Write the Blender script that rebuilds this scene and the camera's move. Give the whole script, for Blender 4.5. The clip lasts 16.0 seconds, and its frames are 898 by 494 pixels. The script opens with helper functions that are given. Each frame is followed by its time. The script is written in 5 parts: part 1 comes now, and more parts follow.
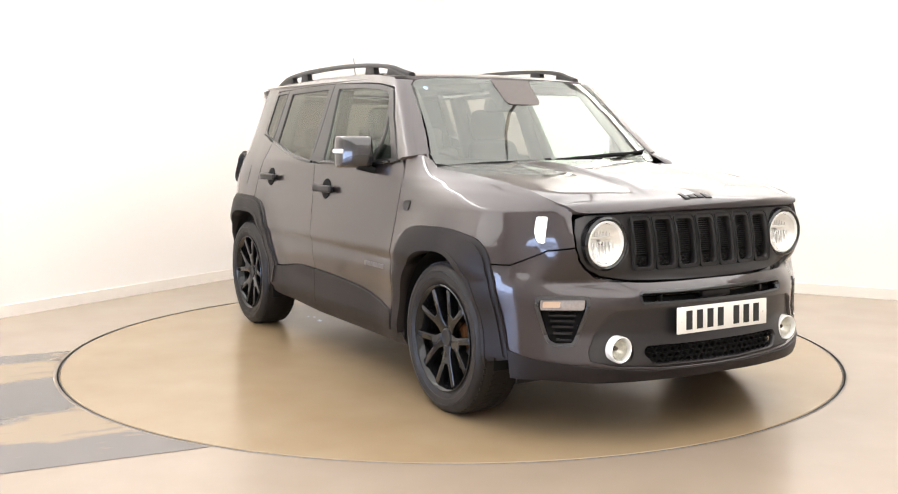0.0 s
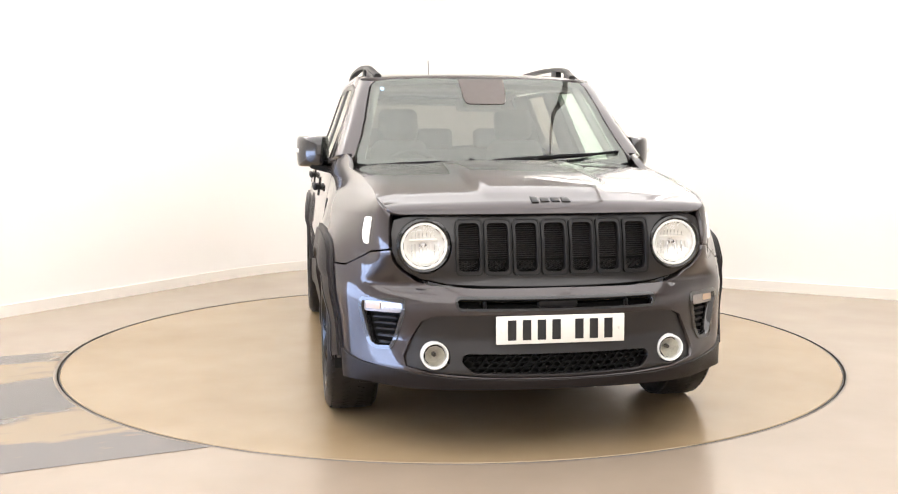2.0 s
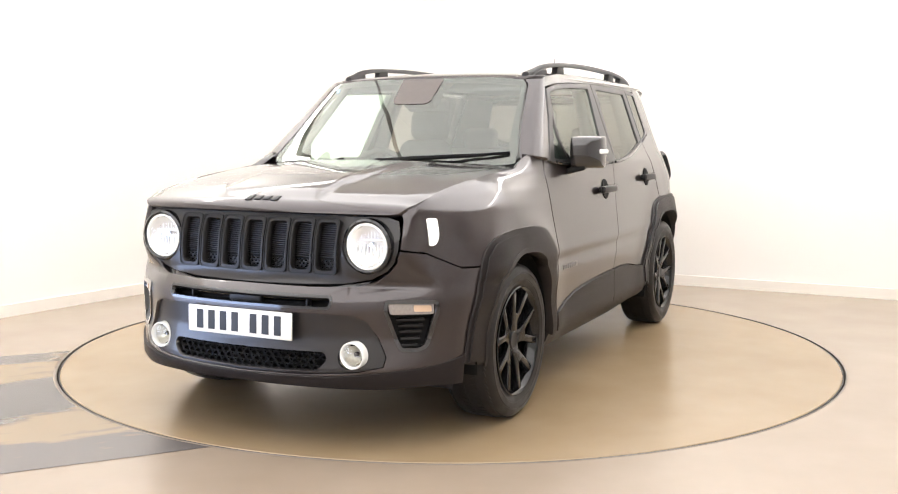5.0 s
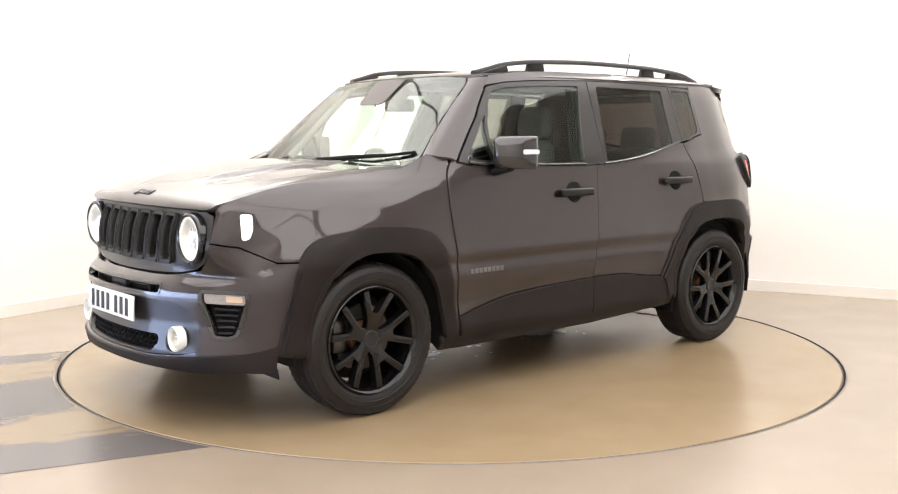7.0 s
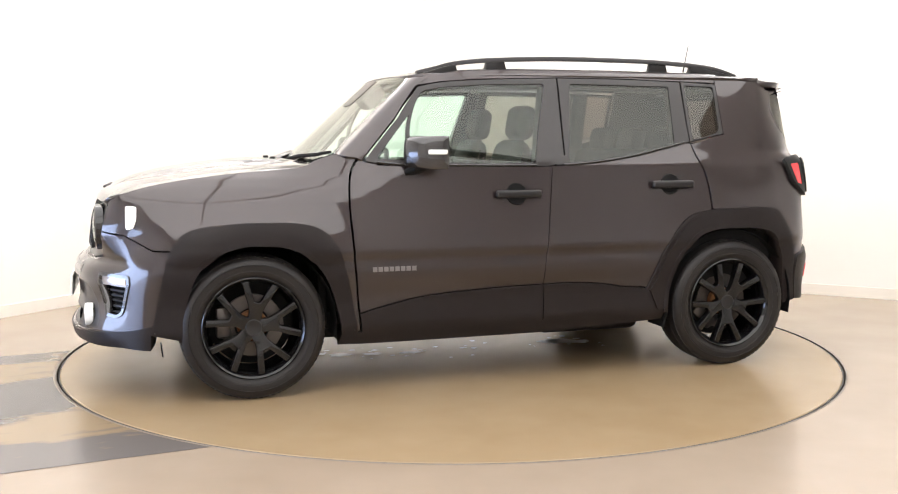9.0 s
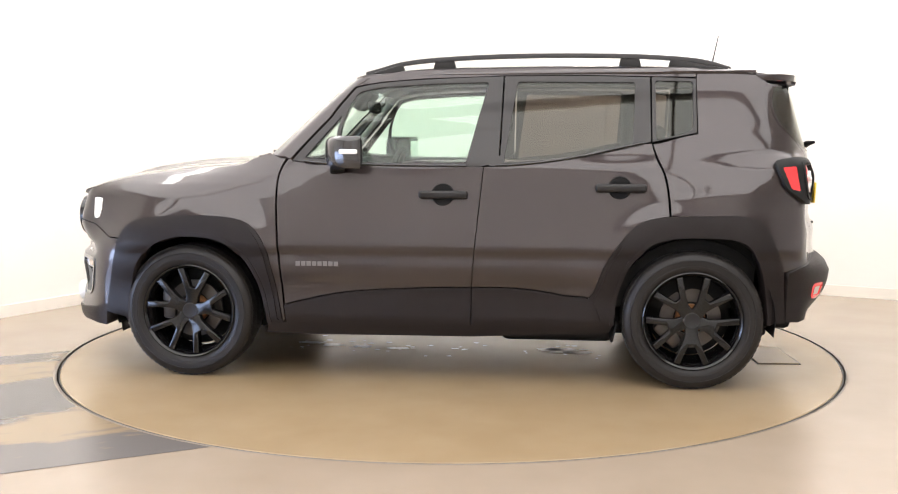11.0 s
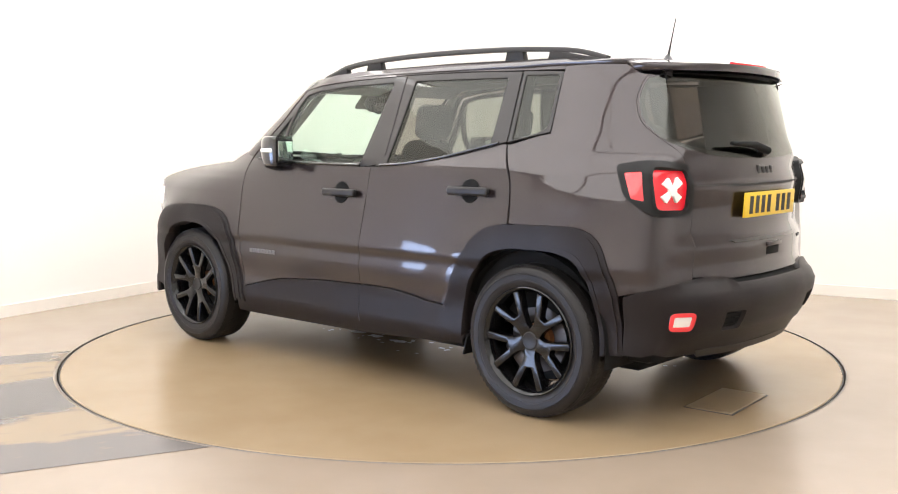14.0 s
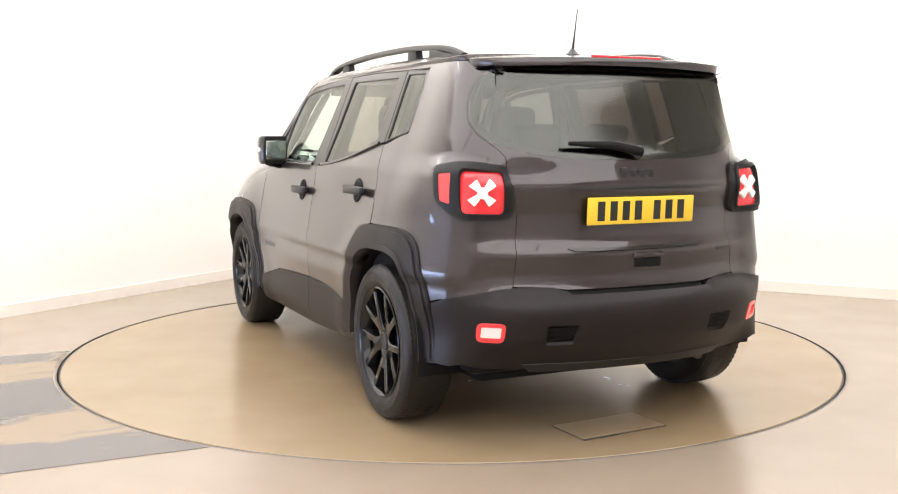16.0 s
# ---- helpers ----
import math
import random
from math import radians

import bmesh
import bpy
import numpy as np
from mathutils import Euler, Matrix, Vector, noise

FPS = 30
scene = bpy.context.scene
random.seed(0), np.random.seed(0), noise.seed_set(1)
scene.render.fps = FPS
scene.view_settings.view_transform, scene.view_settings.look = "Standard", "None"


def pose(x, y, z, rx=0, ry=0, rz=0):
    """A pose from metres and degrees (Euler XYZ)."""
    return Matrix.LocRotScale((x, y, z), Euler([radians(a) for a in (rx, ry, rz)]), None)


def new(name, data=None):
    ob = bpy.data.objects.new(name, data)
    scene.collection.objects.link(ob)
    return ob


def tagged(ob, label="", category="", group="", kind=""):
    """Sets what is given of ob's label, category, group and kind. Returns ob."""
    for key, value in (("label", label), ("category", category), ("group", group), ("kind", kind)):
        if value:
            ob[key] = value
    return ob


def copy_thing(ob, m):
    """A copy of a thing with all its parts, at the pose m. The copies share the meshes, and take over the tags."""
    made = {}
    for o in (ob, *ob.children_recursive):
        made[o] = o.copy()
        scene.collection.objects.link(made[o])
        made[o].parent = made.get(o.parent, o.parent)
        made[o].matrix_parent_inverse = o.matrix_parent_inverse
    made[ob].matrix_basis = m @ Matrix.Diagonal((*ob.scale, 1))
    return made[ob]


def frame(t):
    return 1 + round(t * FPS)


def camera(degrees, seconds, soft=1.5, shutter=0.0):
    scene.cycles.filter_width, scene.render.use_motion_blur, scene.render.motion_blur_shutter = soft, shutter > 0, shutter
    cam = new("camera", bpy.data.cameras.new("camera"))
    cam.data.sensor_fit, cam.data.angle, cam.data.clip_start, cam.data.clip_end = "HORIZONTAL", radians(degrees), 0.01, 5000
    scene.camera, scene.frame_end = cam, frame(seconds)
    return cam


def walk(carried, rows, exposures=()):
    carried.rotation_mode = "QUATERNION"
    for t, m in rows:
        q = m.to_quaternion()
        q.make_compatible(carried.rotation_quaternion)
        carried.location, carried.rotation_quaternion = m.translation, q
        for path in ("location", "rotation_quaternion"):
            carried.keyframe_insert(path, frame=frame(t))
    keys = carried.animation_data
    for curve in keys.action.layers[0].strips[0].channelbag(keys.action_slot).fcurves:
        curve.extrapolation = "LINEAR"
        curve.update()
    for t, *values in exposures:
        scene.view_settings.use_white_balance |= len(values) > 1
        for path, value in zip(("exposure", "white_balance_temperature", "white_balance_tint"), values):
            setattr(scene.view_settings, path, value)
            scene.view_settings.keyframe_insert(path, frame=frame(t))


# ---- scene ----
# The camera stands still; the car turns on a turntable whose axis is the origin.
EYE = (0.0, -5.907, 1.2406)
cam = camera(48.68, 16.0, soft=1.1)
walk(cam, [(0.0, pose(*EYE, 90 - 6.258, -0.045, 0.125)), (16.0, pose(*EYE, 90 - 6.258, -0.045, 0.125))])

# ---- light ----
world = bpy.data.worlds.new("world")
world.use_nodes = True
scene.world = world
sky = world.node_tree.nodes.new("ShaderNodeTexSky")
sky.sky_type, sky.sun_disc = "NISHITA", False
sky.sun_elevation, sky.sun_rotation = radians(35), radians(200)
world.node_tree.links.new(sky.outputs[0], world.node_tree.nodes["Background"].inputs[0])
world.node_tree.nodes["Background"].inputs[1].default_value = 0.1
scene.view_settings.exposure = -0.40
PANEL_LIGHT = 3.65
WALL_LIGHT = 19.0
DOOR_LIGHT = 13.5
DOOR_TOP = 1.15


# ---- materials ----
def material(name, base, rough=0.5, metal=0.0, coat=0.0, vary=0.0, scale=8.0, bump=0.0, bump_scale=60.0, rough_vary=0.0, glow=None, glow_power=1.0, spec=0.5, coat_ior=1.5, coat_rough=0.03):
    m = bpy.data.materials.new(name)
    m.use_nodes = True
    t = m.node_tree
    b = t.nodes["Principled BSDF"]
    b.inputs["Base Color"].default_value = (*base, 1)
    b.inputs["Roughness"].default_value = rough
    b.inputs["Metallic"].default_value = metal
    b.inputs["Coat Weight"].default_value = coat
    b.inputs["Coat Roughness"].default_value = coat_rough
    b.inputs["Coat IOR"].default_value = coat_ior
    b.inputs["Specular IOR Level"].default_value = spec
    if glow:
        b.inputs["Emission Color"].default_value = (*glow, 1)
        b.inputs["Emission Strength"].default_value = glow_power
    if vary or bump or rough_vary:
        co = t.nodes.new("ShaderNodeTexCoord")
        n = t.nodes.new("ShaderNodeTexNoise")
        n.inputs["Scale"].default_value, n.inputs["Detail"].default_value = scale, 6
        t.links.new(co.outputs["Object"], n.inputs["Vector"])
        if vary:
            mix = t.nodes.new("ShaderNodeMix")
            mix.data_type = "RGBA"
            mix.inputs[6].default_value = (*[c * (1 - vary) for c in base], 1)
            mix.inputs[7].default_value = (*[min(1, c * (1 + vary)) for c in base], 1)
            t.links.new(n.outputs["Fac"], mix.inputs[0])
            t.links.new(mix.outputs[2], b.inputs["Base Color"])
        if rough_vary:
            mr = t.nodes.new("ShaderNodeMapRange")
            mr.inputs[1].default_value, mr.inputs[2].default_value = 0.3, 0.7
            mr.inputs[3].default_value, mr.inputs[4].default_value = rough - rough_vary, rough + rough_vary
            t.links.new(n.outputs["Fac"], mr.inputs[0])
            t.links.new(mr.outputs[0], b.inputs["Roughness"])
        if bump:
            n2 = t.nodes.new("ShaderNodeTexNoise")
            n2.inputs["Scale"].default_value, n2.inputs["Detail"].default_value = bump_scale, 4
            t.links.new(co.outputs["Object"], n2.inputs["Vector"])
            bp = t.nodes.new("ShaderNodeBump")
            bp.inputs["Strength"].default_value, bp.inputs["Distance"].default_value = bump, 0.002
            t.links.new(n2.outputs["Fac"], bp.inputs["Height"])
            t.links.new(bp.outputs["Normal"], b.inputs["Normal"])
    return m


def glass_material(name, tint, r0=0.05, gloss_rough=0.0):
    """Thin glass: tinted clear pane with a Fresnel gloss."""
    m = bpy.data.materials.new(name)
    m.use_nodes = True
    t = m.node_tree
    t.nodes.clear()
    out = t.nodes.new("ShaderNodeOutputMaterial")
    mix = t.nodes.new("ShaderNodeMixShader")
    lw = t.nodes.new("ShaderNodeLayerWeight")
    lw.inputs["Blend"].default_value = 0.5
    pw = t.nodes.new("ShaderNodeMath")
    pw.operation, pw.inputs[1].default_value = "POWER", 5.0
    fr = t.nodes.new("ShaderNodeMath")
    fr.operation = "MULTIPLY_ADD"
    fr.inputs[1].default_value, fr.inputs[2].default_value = 1 - r0, r0
    t.links.new(lw.outputs["Facing"], pw.inputs[0])
    t.links.new(pw.outputs[0], fr.inputs[0])
    tr = t.nodes.new("ShaderNodeBsdfTransparent")
    tr.inputs["Color"].default_value = (*tint, 1)
    gl = t.nodes.new("ShaderNodeBsdfGlossy")
    gl.inputs["Roughness"].default_value = gloss_rough
    gl.inputs["Color"].default_value = (0.97, 1.0, 0.94, 1)
    t.links.new(fr.outputs[0], mix.inputs[0])
    t.links.new(tr.outputs[0], mix.inputs[1])
    t.links.new(gl.outputs[0], mix.inputs[2])
    t.links.new(mix.outputs[0], out.inputs["Surface"])
    return m


def floor_material(name, bands=False, tone="floor"):
    """Worn resin floor: broad stains, fine mottling, uneven gloss; bands: the driven lane's grey and ochre wear."""
    m = bpy.data.materials.new(name)
    m.use_nodes = True
    t = m.node_tree
    b = t.nodes["Principled BSDF"]
    co = t.nodes.new("ShaderNodeTexCoord")
    big = t.nodes.new("ShaderNodeTexNoise")
    big.inputs["Scale"].default_value, big.inputs["Detail"].default_value = 0.6, 3
    fine = t.nodes.new("ShaderNodeTexNoise")
    fine.inputs["Scale"].default_value, fine.inputs["Detail"].default_value = 3.5, 4
    for n in (big, fine):
        t.links.new(co.outputs["Object"], n.inputs["Vector"])
    ramp = t.nodes.new("ShaderNodeValToRGB")
    t.links.new(ramp.outputs["Color"], b.inputs["Base Color"])
    e = ramp.color_ramp.elements
    if bands:
        sep = t.nodes.new("ShaderNodeSeparateXYZ")
        t.links.new(co.outputs["Object"], sep.inputs[0])
        str_n = t.nodes.new("ShaderNodeTexNoise")
        mp = t.nodes.new("ShaderNodeMapping")
        mp.inputs["Scale"].default_value = (0.9, 2.6, 1)
        t.links.new(co.outputs["Object"], mp.inputs["Vector"])
        t.links.new(mp.outputs[0], str_n.inputs["Vector"])
        str_n.inputs["Scale"].default_value, str_n.inputs["Detail"].default_value = 2.2, 8
        ma = t.nodes.new("ShaderNodeMath")
        ma.operation = "MULTIPLY_ADD"
        ma.inputs[1].default_value, ma.inputs[2].default_value = 1.2, -0.6
        t.links.new(str_n.outputs["Fac"], ma.inputs[0])
        ad = t.nodes.new("ShaderNodeMath")
        ad.operation = "ADD"
        t.links.new(sep.outputs["Y"], ad.inputs[0])
        t.links.new(ma.outputs[0], ad.inputs[1])
        mr = t.nodes.new("ShaderNodeMapRange")
        mr.inputs[1].default_value, mr.inputs[2].default_value = -1.05, 1.05
        t.links.new(ad.outputs[0], mr.inputs[0])
        t.links.new(mr.outputs[0], ramp.inputs[0])
        grey, dark, ochre = (0.120, 0.108, 0.102, 1), (0.096, 0.088, 0.086, 1), (0.245, 0.182, 0.112, 1)
        stops = [(0.0, grey), (0.12, grey), (0.17, ochre), (0.28, ochre), (0.34, dark), (0.66, dark), (0.74, ochre), (0.86, ochre), (0.95, grey)]
        e[0].position, e[0].color = stops[0]
        e[1].position, e[1].color = stops[-1]
        for p, c in stops[1:-1]:
            el = e.new(p)
            el.color = c
    else:
        both_noise = t.nodes.new("ShaderNodeMath")
        both_noise.operation = "MULTIPLY_ADD"
        both_noise.inputs[1].default_value = 0.35
        half_big = t.nodes.new("ShaderNodeMath")
        half_big.operation = "MULTIPLY"
        half_big.inputs[1].default_value = 0.65
        t.links.new(big.outputs["Fac"], half_big.inputs[0])
        t.links.new(fine.outputs["Fac"], both_noise.inputs[0])
        t.links.new(half_big.outputs[0], both_noise.inputs[2])
        t.links.new(both_noise.outputs[0], ramp.inputs[0])
        e[0].position, e[0].color = 0.2, (0.258, 0.199, 0.144, 1) if tone == "floor" else (0.242, 0.166, 0.086, 1)
        e[1].position, e[1].color = 0.8, (0.338, 0.278, 0.217, 1) if tone == "floor" else (0.330, 0.249, 0.156, 1)
    b.inputs["Roughness"].default_value = 0.25
    b.inputs["Specular IOR Level"].default_value = 0.75
    return m


PAINT = material("dark_grey_metallic_paint", (0.0230, 0.0157, 0.0163), 0.36, 0.7, 1.0, vary=0.06, scale=900, coat_ior=1.58, coat_rough=0.045)
PLASTIC = material("grained_dark_plastic", (0.0118, 0.0088, 0.0087), 0.43, vary=0.14, scale=14, spec=0.24, bump=0.2, bump_scale=500)
GLOSS_BLACK = material("gloss_black", (0.007, 0.007, 0.008), 0.13, 0.0, 0.5, spec=0.45)
SATIN_BLACK = material("satin_black", (0.012, 0.011, 0.011), 0.42, vary=0.1, scale=30, spec=0.35)
LAMP_BLACK = material("lamp_surround_black", (0.008, 0.008, 0.008), 0.45, spec=0.25)
RIM_GLOSS = material("gloss_dark_trim", (0.02, 0.019, 0.02), 0.08, 0.3, 1.0)
WHEEL_BLACK = material("gloss_black_wheel_paint", (0.005, 0.005, 0.0055), 0.14, 0.0, 0.0, spec=0.42)
MATT_BLACK = material("matt_black", (0.007, 0.007, 0.007), 0.75, vary=0.2, scale=20, spec=0.18)
RUBBER = material("tyre_rubber", (0.0108, 0.0092, 0.0088), 0.46, vary=0.25, scale=16, spec=0.35, bump=0.2, bump_scale=180, rough_vary=0.1)
STICKER = material("pale_blue_sticker", (0.35, 0.55, 0.72), 0.5)
# near-black for the shade painted along the tailgate crease
CREASE_SHADE = material("crease_shade_black", (0.012, 0.012, 0.012), 0.55)
FOG_BOWL = material("dull_reflector", (0.62, 0.60, 0.52), 0.3, 0.6, vary=0.3, scale=60)
BOWL = material("bright_reflector", (0.90, 0.89, 0.85), 0.30, 0.6, vary=0.10, scale=50)
CHROME = material("chrome", (0.85, 0.85, 0.86), 0.08, 1.0)
STEEL = material("brake_steel", (0.10, 0.09, 0.082), 0.42, 0.8, vary=0.15, scale=40)
RUST = material("rusty_hub", (0.30, 0.13, 0.05), 0.7, 0.3, vary=0.4, scale=60)
CLOTH = material("dark_seat_cloth", (0.030, 0.028, 0.028), 0.85, vary=0.2, scale=50, bump=0.4, bump_scale=350)
TRIM_GREY = material("grey_lining", (0.26, 0.25, 0.235), 0.85, vary=0.05, scale=30)
GLASS = glass_material("clear_glass", (0.74, 0.89, 0.81))
MIRROR = material("mirror_glass", (0.66, 0.76, 0.71), 0.02, 1.0)
CLEAR_LAMP = material("clear_amber_lamp", (0.34, 0.31, 0.29), 0.12, 0.4, 0.8, vary=0.25, scale=90)
SCREEN_GLASS = glass_material("windscreen_glass", (0.84, 0.92, 0.86), 0.11)
DARK_GLASS = glass_material("privacy_glass", (0.29, 0.262, 0.235), 0.05, 0.03)
REAR_GLASS = glass_material("dark_rear_glass", (0.14, 0.122, 0.11), 0.08, 0.15)
LENS = glass_material("lamp_lens", (0.97, 0.97, 0.97), 0.03)
LED_WHITE = material("lit_lightguide", (0.9, 0.9, 0.88), 0.3, glow=(1.0, 0.97, 0.90), glow_power=0.75)
RING_LED = material("lit_ring_lightguide", (0.85, 0.84, 0.80), 0.3, glow=(1.0, 0.96, 0.88), glow_power=0.32)
INDICATOR = material("white_indicator", (0.75, 0.75, 0.72), 0.2, coat=0.5, glow=(1, 0.97, 0.92), glow_power=0.15)
AMBER = material("amber_tinted_lens", (0.55, 0.40, 0.28), 0.2, coat=0.6)
RED_LAMP = material("red_lamp_plastic", (0.55, 0.012, 0.02), 0.18, coat=0.8, glow=(1.0, 0.02, 0.04), glow_power=0.42)
RED_SOFT = material("red_reflector", (0.60, 0.03, 0.035), 0.2, coat=0.8, glow=(1.0, 0.03, 0.04), glow_power=0.25)
PLATE_WHITE = material("white_plate", (0.80, 0.78, 0.72), 0.35, coat=0.3, vary=0.03, scale=20)
PLATE_YELLOW = material("yellow_plate", (0.78, 0.53, 0.03), 0.35, coat=0.3, vary=0.03, scale=20)
PLATE_BLACK = material("plate_character_black", (0.012, 0.012, 0.012), 0.5)
WALL = material("white_wall_paint", (0.83, 0.80, 0.76), 0.6, vary=0.02, scale=1.2, bump=0.1, bump_scale=40)
SKIRT = material("white_skirting_paint", (0.78, 0.73, 0.66), 0.4, vary=0.03, scale=3)
BACK_WALL = material("off_white_wall_paint", (0.82, 0.80, 0.77), 0.7, vary=0.03, scale=1.5)
CEIL = material("pale_ceiling_paint", (0.80, 0.80, 0.78), 0.8, vary=0.03, scale=2)
FLOOR = floor_material("worn_beige_resin_floor")
DISC = floor_material("worn_ochre_resin_disc", tone="disc")
LANE = floor_material("worn_grey_ochre_lane", True)
GAP = material("dark_pit_steel", (0.02, 0.018, 0.016), 0.6, 0.2)
RING = material("scuffed_ring_edge", (0.12, 0.10, 0.08), 0.6, 0.0, vary=0.3, scale=14)
LED_PANEL = material("ceiling_light_diffuser", (0.9, 0.9, 0.9), 0.5, glow=(1.0, 0.985, 0.985), glow_power=PANEL_LIGHT)
# glow of the unseen fill lamps that brighten the walls
WALL_FILL = material("added_wall_fill_diffuser", (0.9, 0.9, 0.9), 0.5, glow=(1.0, 0.98, 0.965), glow_power=WALL_LIGHT)
DAY = material("daylight_outside", (0.5, 0.6, 0.8), 0.9, glow=(0.55, 0.68, 1.0), glow_power=DOOR_LIGHT)


# ---- mesh helpers ----
def part(name, mesh, mat, parent=None, label=""):
    """One mesh object under a thing or part. mesh: a bmesh or a mesh."""
    if isinstance(mesh, bmesh.types.BMesh):
        me = bpy.data.meshes.new(name)
        mesh.to_mesh(me)
        mesh.free()
        mesh = me
    mesh.materials.clear()
    mesh.materials.append(mat)
    ob = new(name, mesh)
    ob.parent = parent
    if label:
        ob["label"] = label
    return ob


def smooth(bm, angle=40):
    for f in bm.faces:
        f.smooth = True
    for e in bm.edges:
        if len(e.link_faces) == 2 and e.calc_face_angle(0) > radians(angle):
            e.smooth = False
    return bm


def rbox(size, at=(0, 0, 0), turn=(0, 0, 0), r=0.02, seg=3, taper=None):
    """A box with rounded edges. taper: (sx, sy) of its top."""
    bm = bmesh.new()
    bmesh.ops.create_cube(bm, size=1)
    for v in bm.verts:
        k = taper if taper and v.co.z > 0 else (1, 1)
        v.co = Vector((v.co.x * size[0] * k[0], v.co.y * size[1] * k[1], v.co.z * size[2]))
    if r:
        bmesh.ops.bevel(bm, geom=list(bm.edges), offset=min(r, min(size) * 0.49), segments=seg, profile=0.5, affect="EDGES")
    bm.transform(pose(*at, *turn))
    return smooth(bm)


def lathe(profile, n=48, axis="Y", at=(0, 0, 0), closed=False):
    """Turns a profile of (radius, along) round an axis."""
    bm = bmesh.new()
    rings = []
    for i in range(n):
        a = 2 * math.pi * i / n
        c, s = math.cos(a), math.sin(a)
        ring = []
        for r, h in profile:
            p = {"Y": (r * c, h, r * s), "Z": (r * c, r * s, h), "X": (h, r * c, r * s)}[axis]
            ring.append(bm.verts.new(Vector(p) + Vector(at)))
        rings.append(ring)
    m = len(profile)
    for i in range(n):
        p, q = rings[i], rings[(i + 1) % n]
        for j in range(m if closed else m - 1):
            k = (j + 1) % m
            bm.faces.new((p[j], p[k], q[k], q[j]))
    bmesh.ops.remove_doubles(bm, verts=bm.verts, dist=1e-5)
    bmesh.ops.recalc_face_normals(bm, faces=bm.faces)
    return smooth(bm, 35)


def prism(outline, depth, fmap=None, bevel=0.0, seg=2):
    """A flat outline of (a, b), made solid by depth; fmap places (a, b, h)."""
    bm = bmesh.new()
    low = [bm.verts.new((a, b, 0)) for a, b in outline]
    f = bm.faces.new(low)
    ex = bmesh.ops.extrude_face_region(bm, geom=[f])
    top = [v for v in ex["geom"] if isinstance(v, bmesh.types.BMVert)]
    bmesh.ops.translate(bm, verts=top, vec=(0, 0, depth))
    bmesh.ops.recalc_face_normals(bm, faces=bm.faces)
    if bevel:
        tops = set(top)
        edges = [e for e in bm.edges if e.verts[0] in tops and e.verts[1] in tops]
        bmesh.ops.bevel(bm, geom=edges, offset=bevel, segments=seg, profile=0.5, affect="EDGES", clamp_overlap=True)
    if fmap:
        for v in bm.verts:
            v.co = Vector(fmap(*v.co))
        bmesh.ops.recalc_face_normals(bm, faces=bm.faces)
    return smooth(bm, 35)


def tube(points, radius, n=10):
    """A round bar along points; radius: one, or one for each point."""
    bm = bmesh.new()
    pts = [Vector(p) for p in points]
    rings = []
    for i, p in enumerate(pts):
        d = (pts[min(i + 1, len(pts) - 1)] - pts[max(i - 1, 0)]).normalized()
        a = d.cross(Vector((0, 0, 1)) if abs(d.z) < 0.9 else Vector((1, 0, 0))).normalized()
        b = d.cross(a)
        r = radius[i] if isinstance(radius, (list, tuple)) else radius
        rings.append([bm.verts.new(p + a * r * math.cos(2 * math.pi * k / n) + b * r * math.sin(2 * math.pi * k / n)) for k in range(n)])
    for p, q in zip(rings, rings[1:]):
        for k in range(n):
            bm.faces.new((p[k], p[(k + 1) % n], q[(k + 1) % n], q[k]))
    bm.faces.new(rings[0])
    bm.faces.new(rings[-1])
    bmesh.ops.recalc_face_normals(bm, faces=bm.faces)
    return smooth(bm, 50)


def spline(points, n=8, closed=False):
    """Catmull-Rom through 2D or 3D points."""
    p = [np.array(q, float) for q in points]
    k = len(p)
    out = []
    for i in range(k if closed else k - 1):
        if closed:
            a, b, c, d = p[i - 1], p[i], p[(i + 1) % k], p[(i + 2) % k]
        else:
            a, b, c, d = p[max(i - 1, 0)], p[i], p[i + 1], p[min(i + 2, k - 1)]
        for j in range(n):
            t = j / n
            out.append(tuple(0.5 * (2 * b + (c - a) * t + (2 * a - 5 * b + 4 * c - d) * t * t + (3 * b - a - 3 * c + d) * t ** 3)))
    if not closed:
        out.append(tuple(p[-1]))
    return out


def rounded(poly, r, n=5):
    """A polygon with rounded corners; r: one radius or one for each corner."""
    out = []
    k = len(poly)
    for i in range(k):
        b = Vector(poly[i])
        a, c = Vector(poly[i - 1]), Vector(poly[(i + 1) % k])
        rr = r[i] if isinstance(r, (list, tuple)) else r
        d1, d2 = a - b, c - b
        rr = min(rr, d1.length * 0.48, d2.length * 0.48)
        if rr < 1e-4:
            out.append(tuple(b))
            continue
        p, q = b + d1.normalized() * rr, b + d2.normalized() * rr
        for j in range(n + 1):
            t = j / n
            out.append(tuple(p * (1 - t) ** 2 + b * 2 * t * (1 - t) + q * t * t))
    return out


def dense(poly, step):
    out = []
    for i in range(len(poly)):
        a, b = np.array(poly[i], float), np.array(poly[(i + 1) % len(poly)], float)
        n = max(1, int(math.ceil(np.linalg.norm(b - a) / step)))
        out += [tuple(a + (b - a) * j / n) for j in range(n)]
    return out


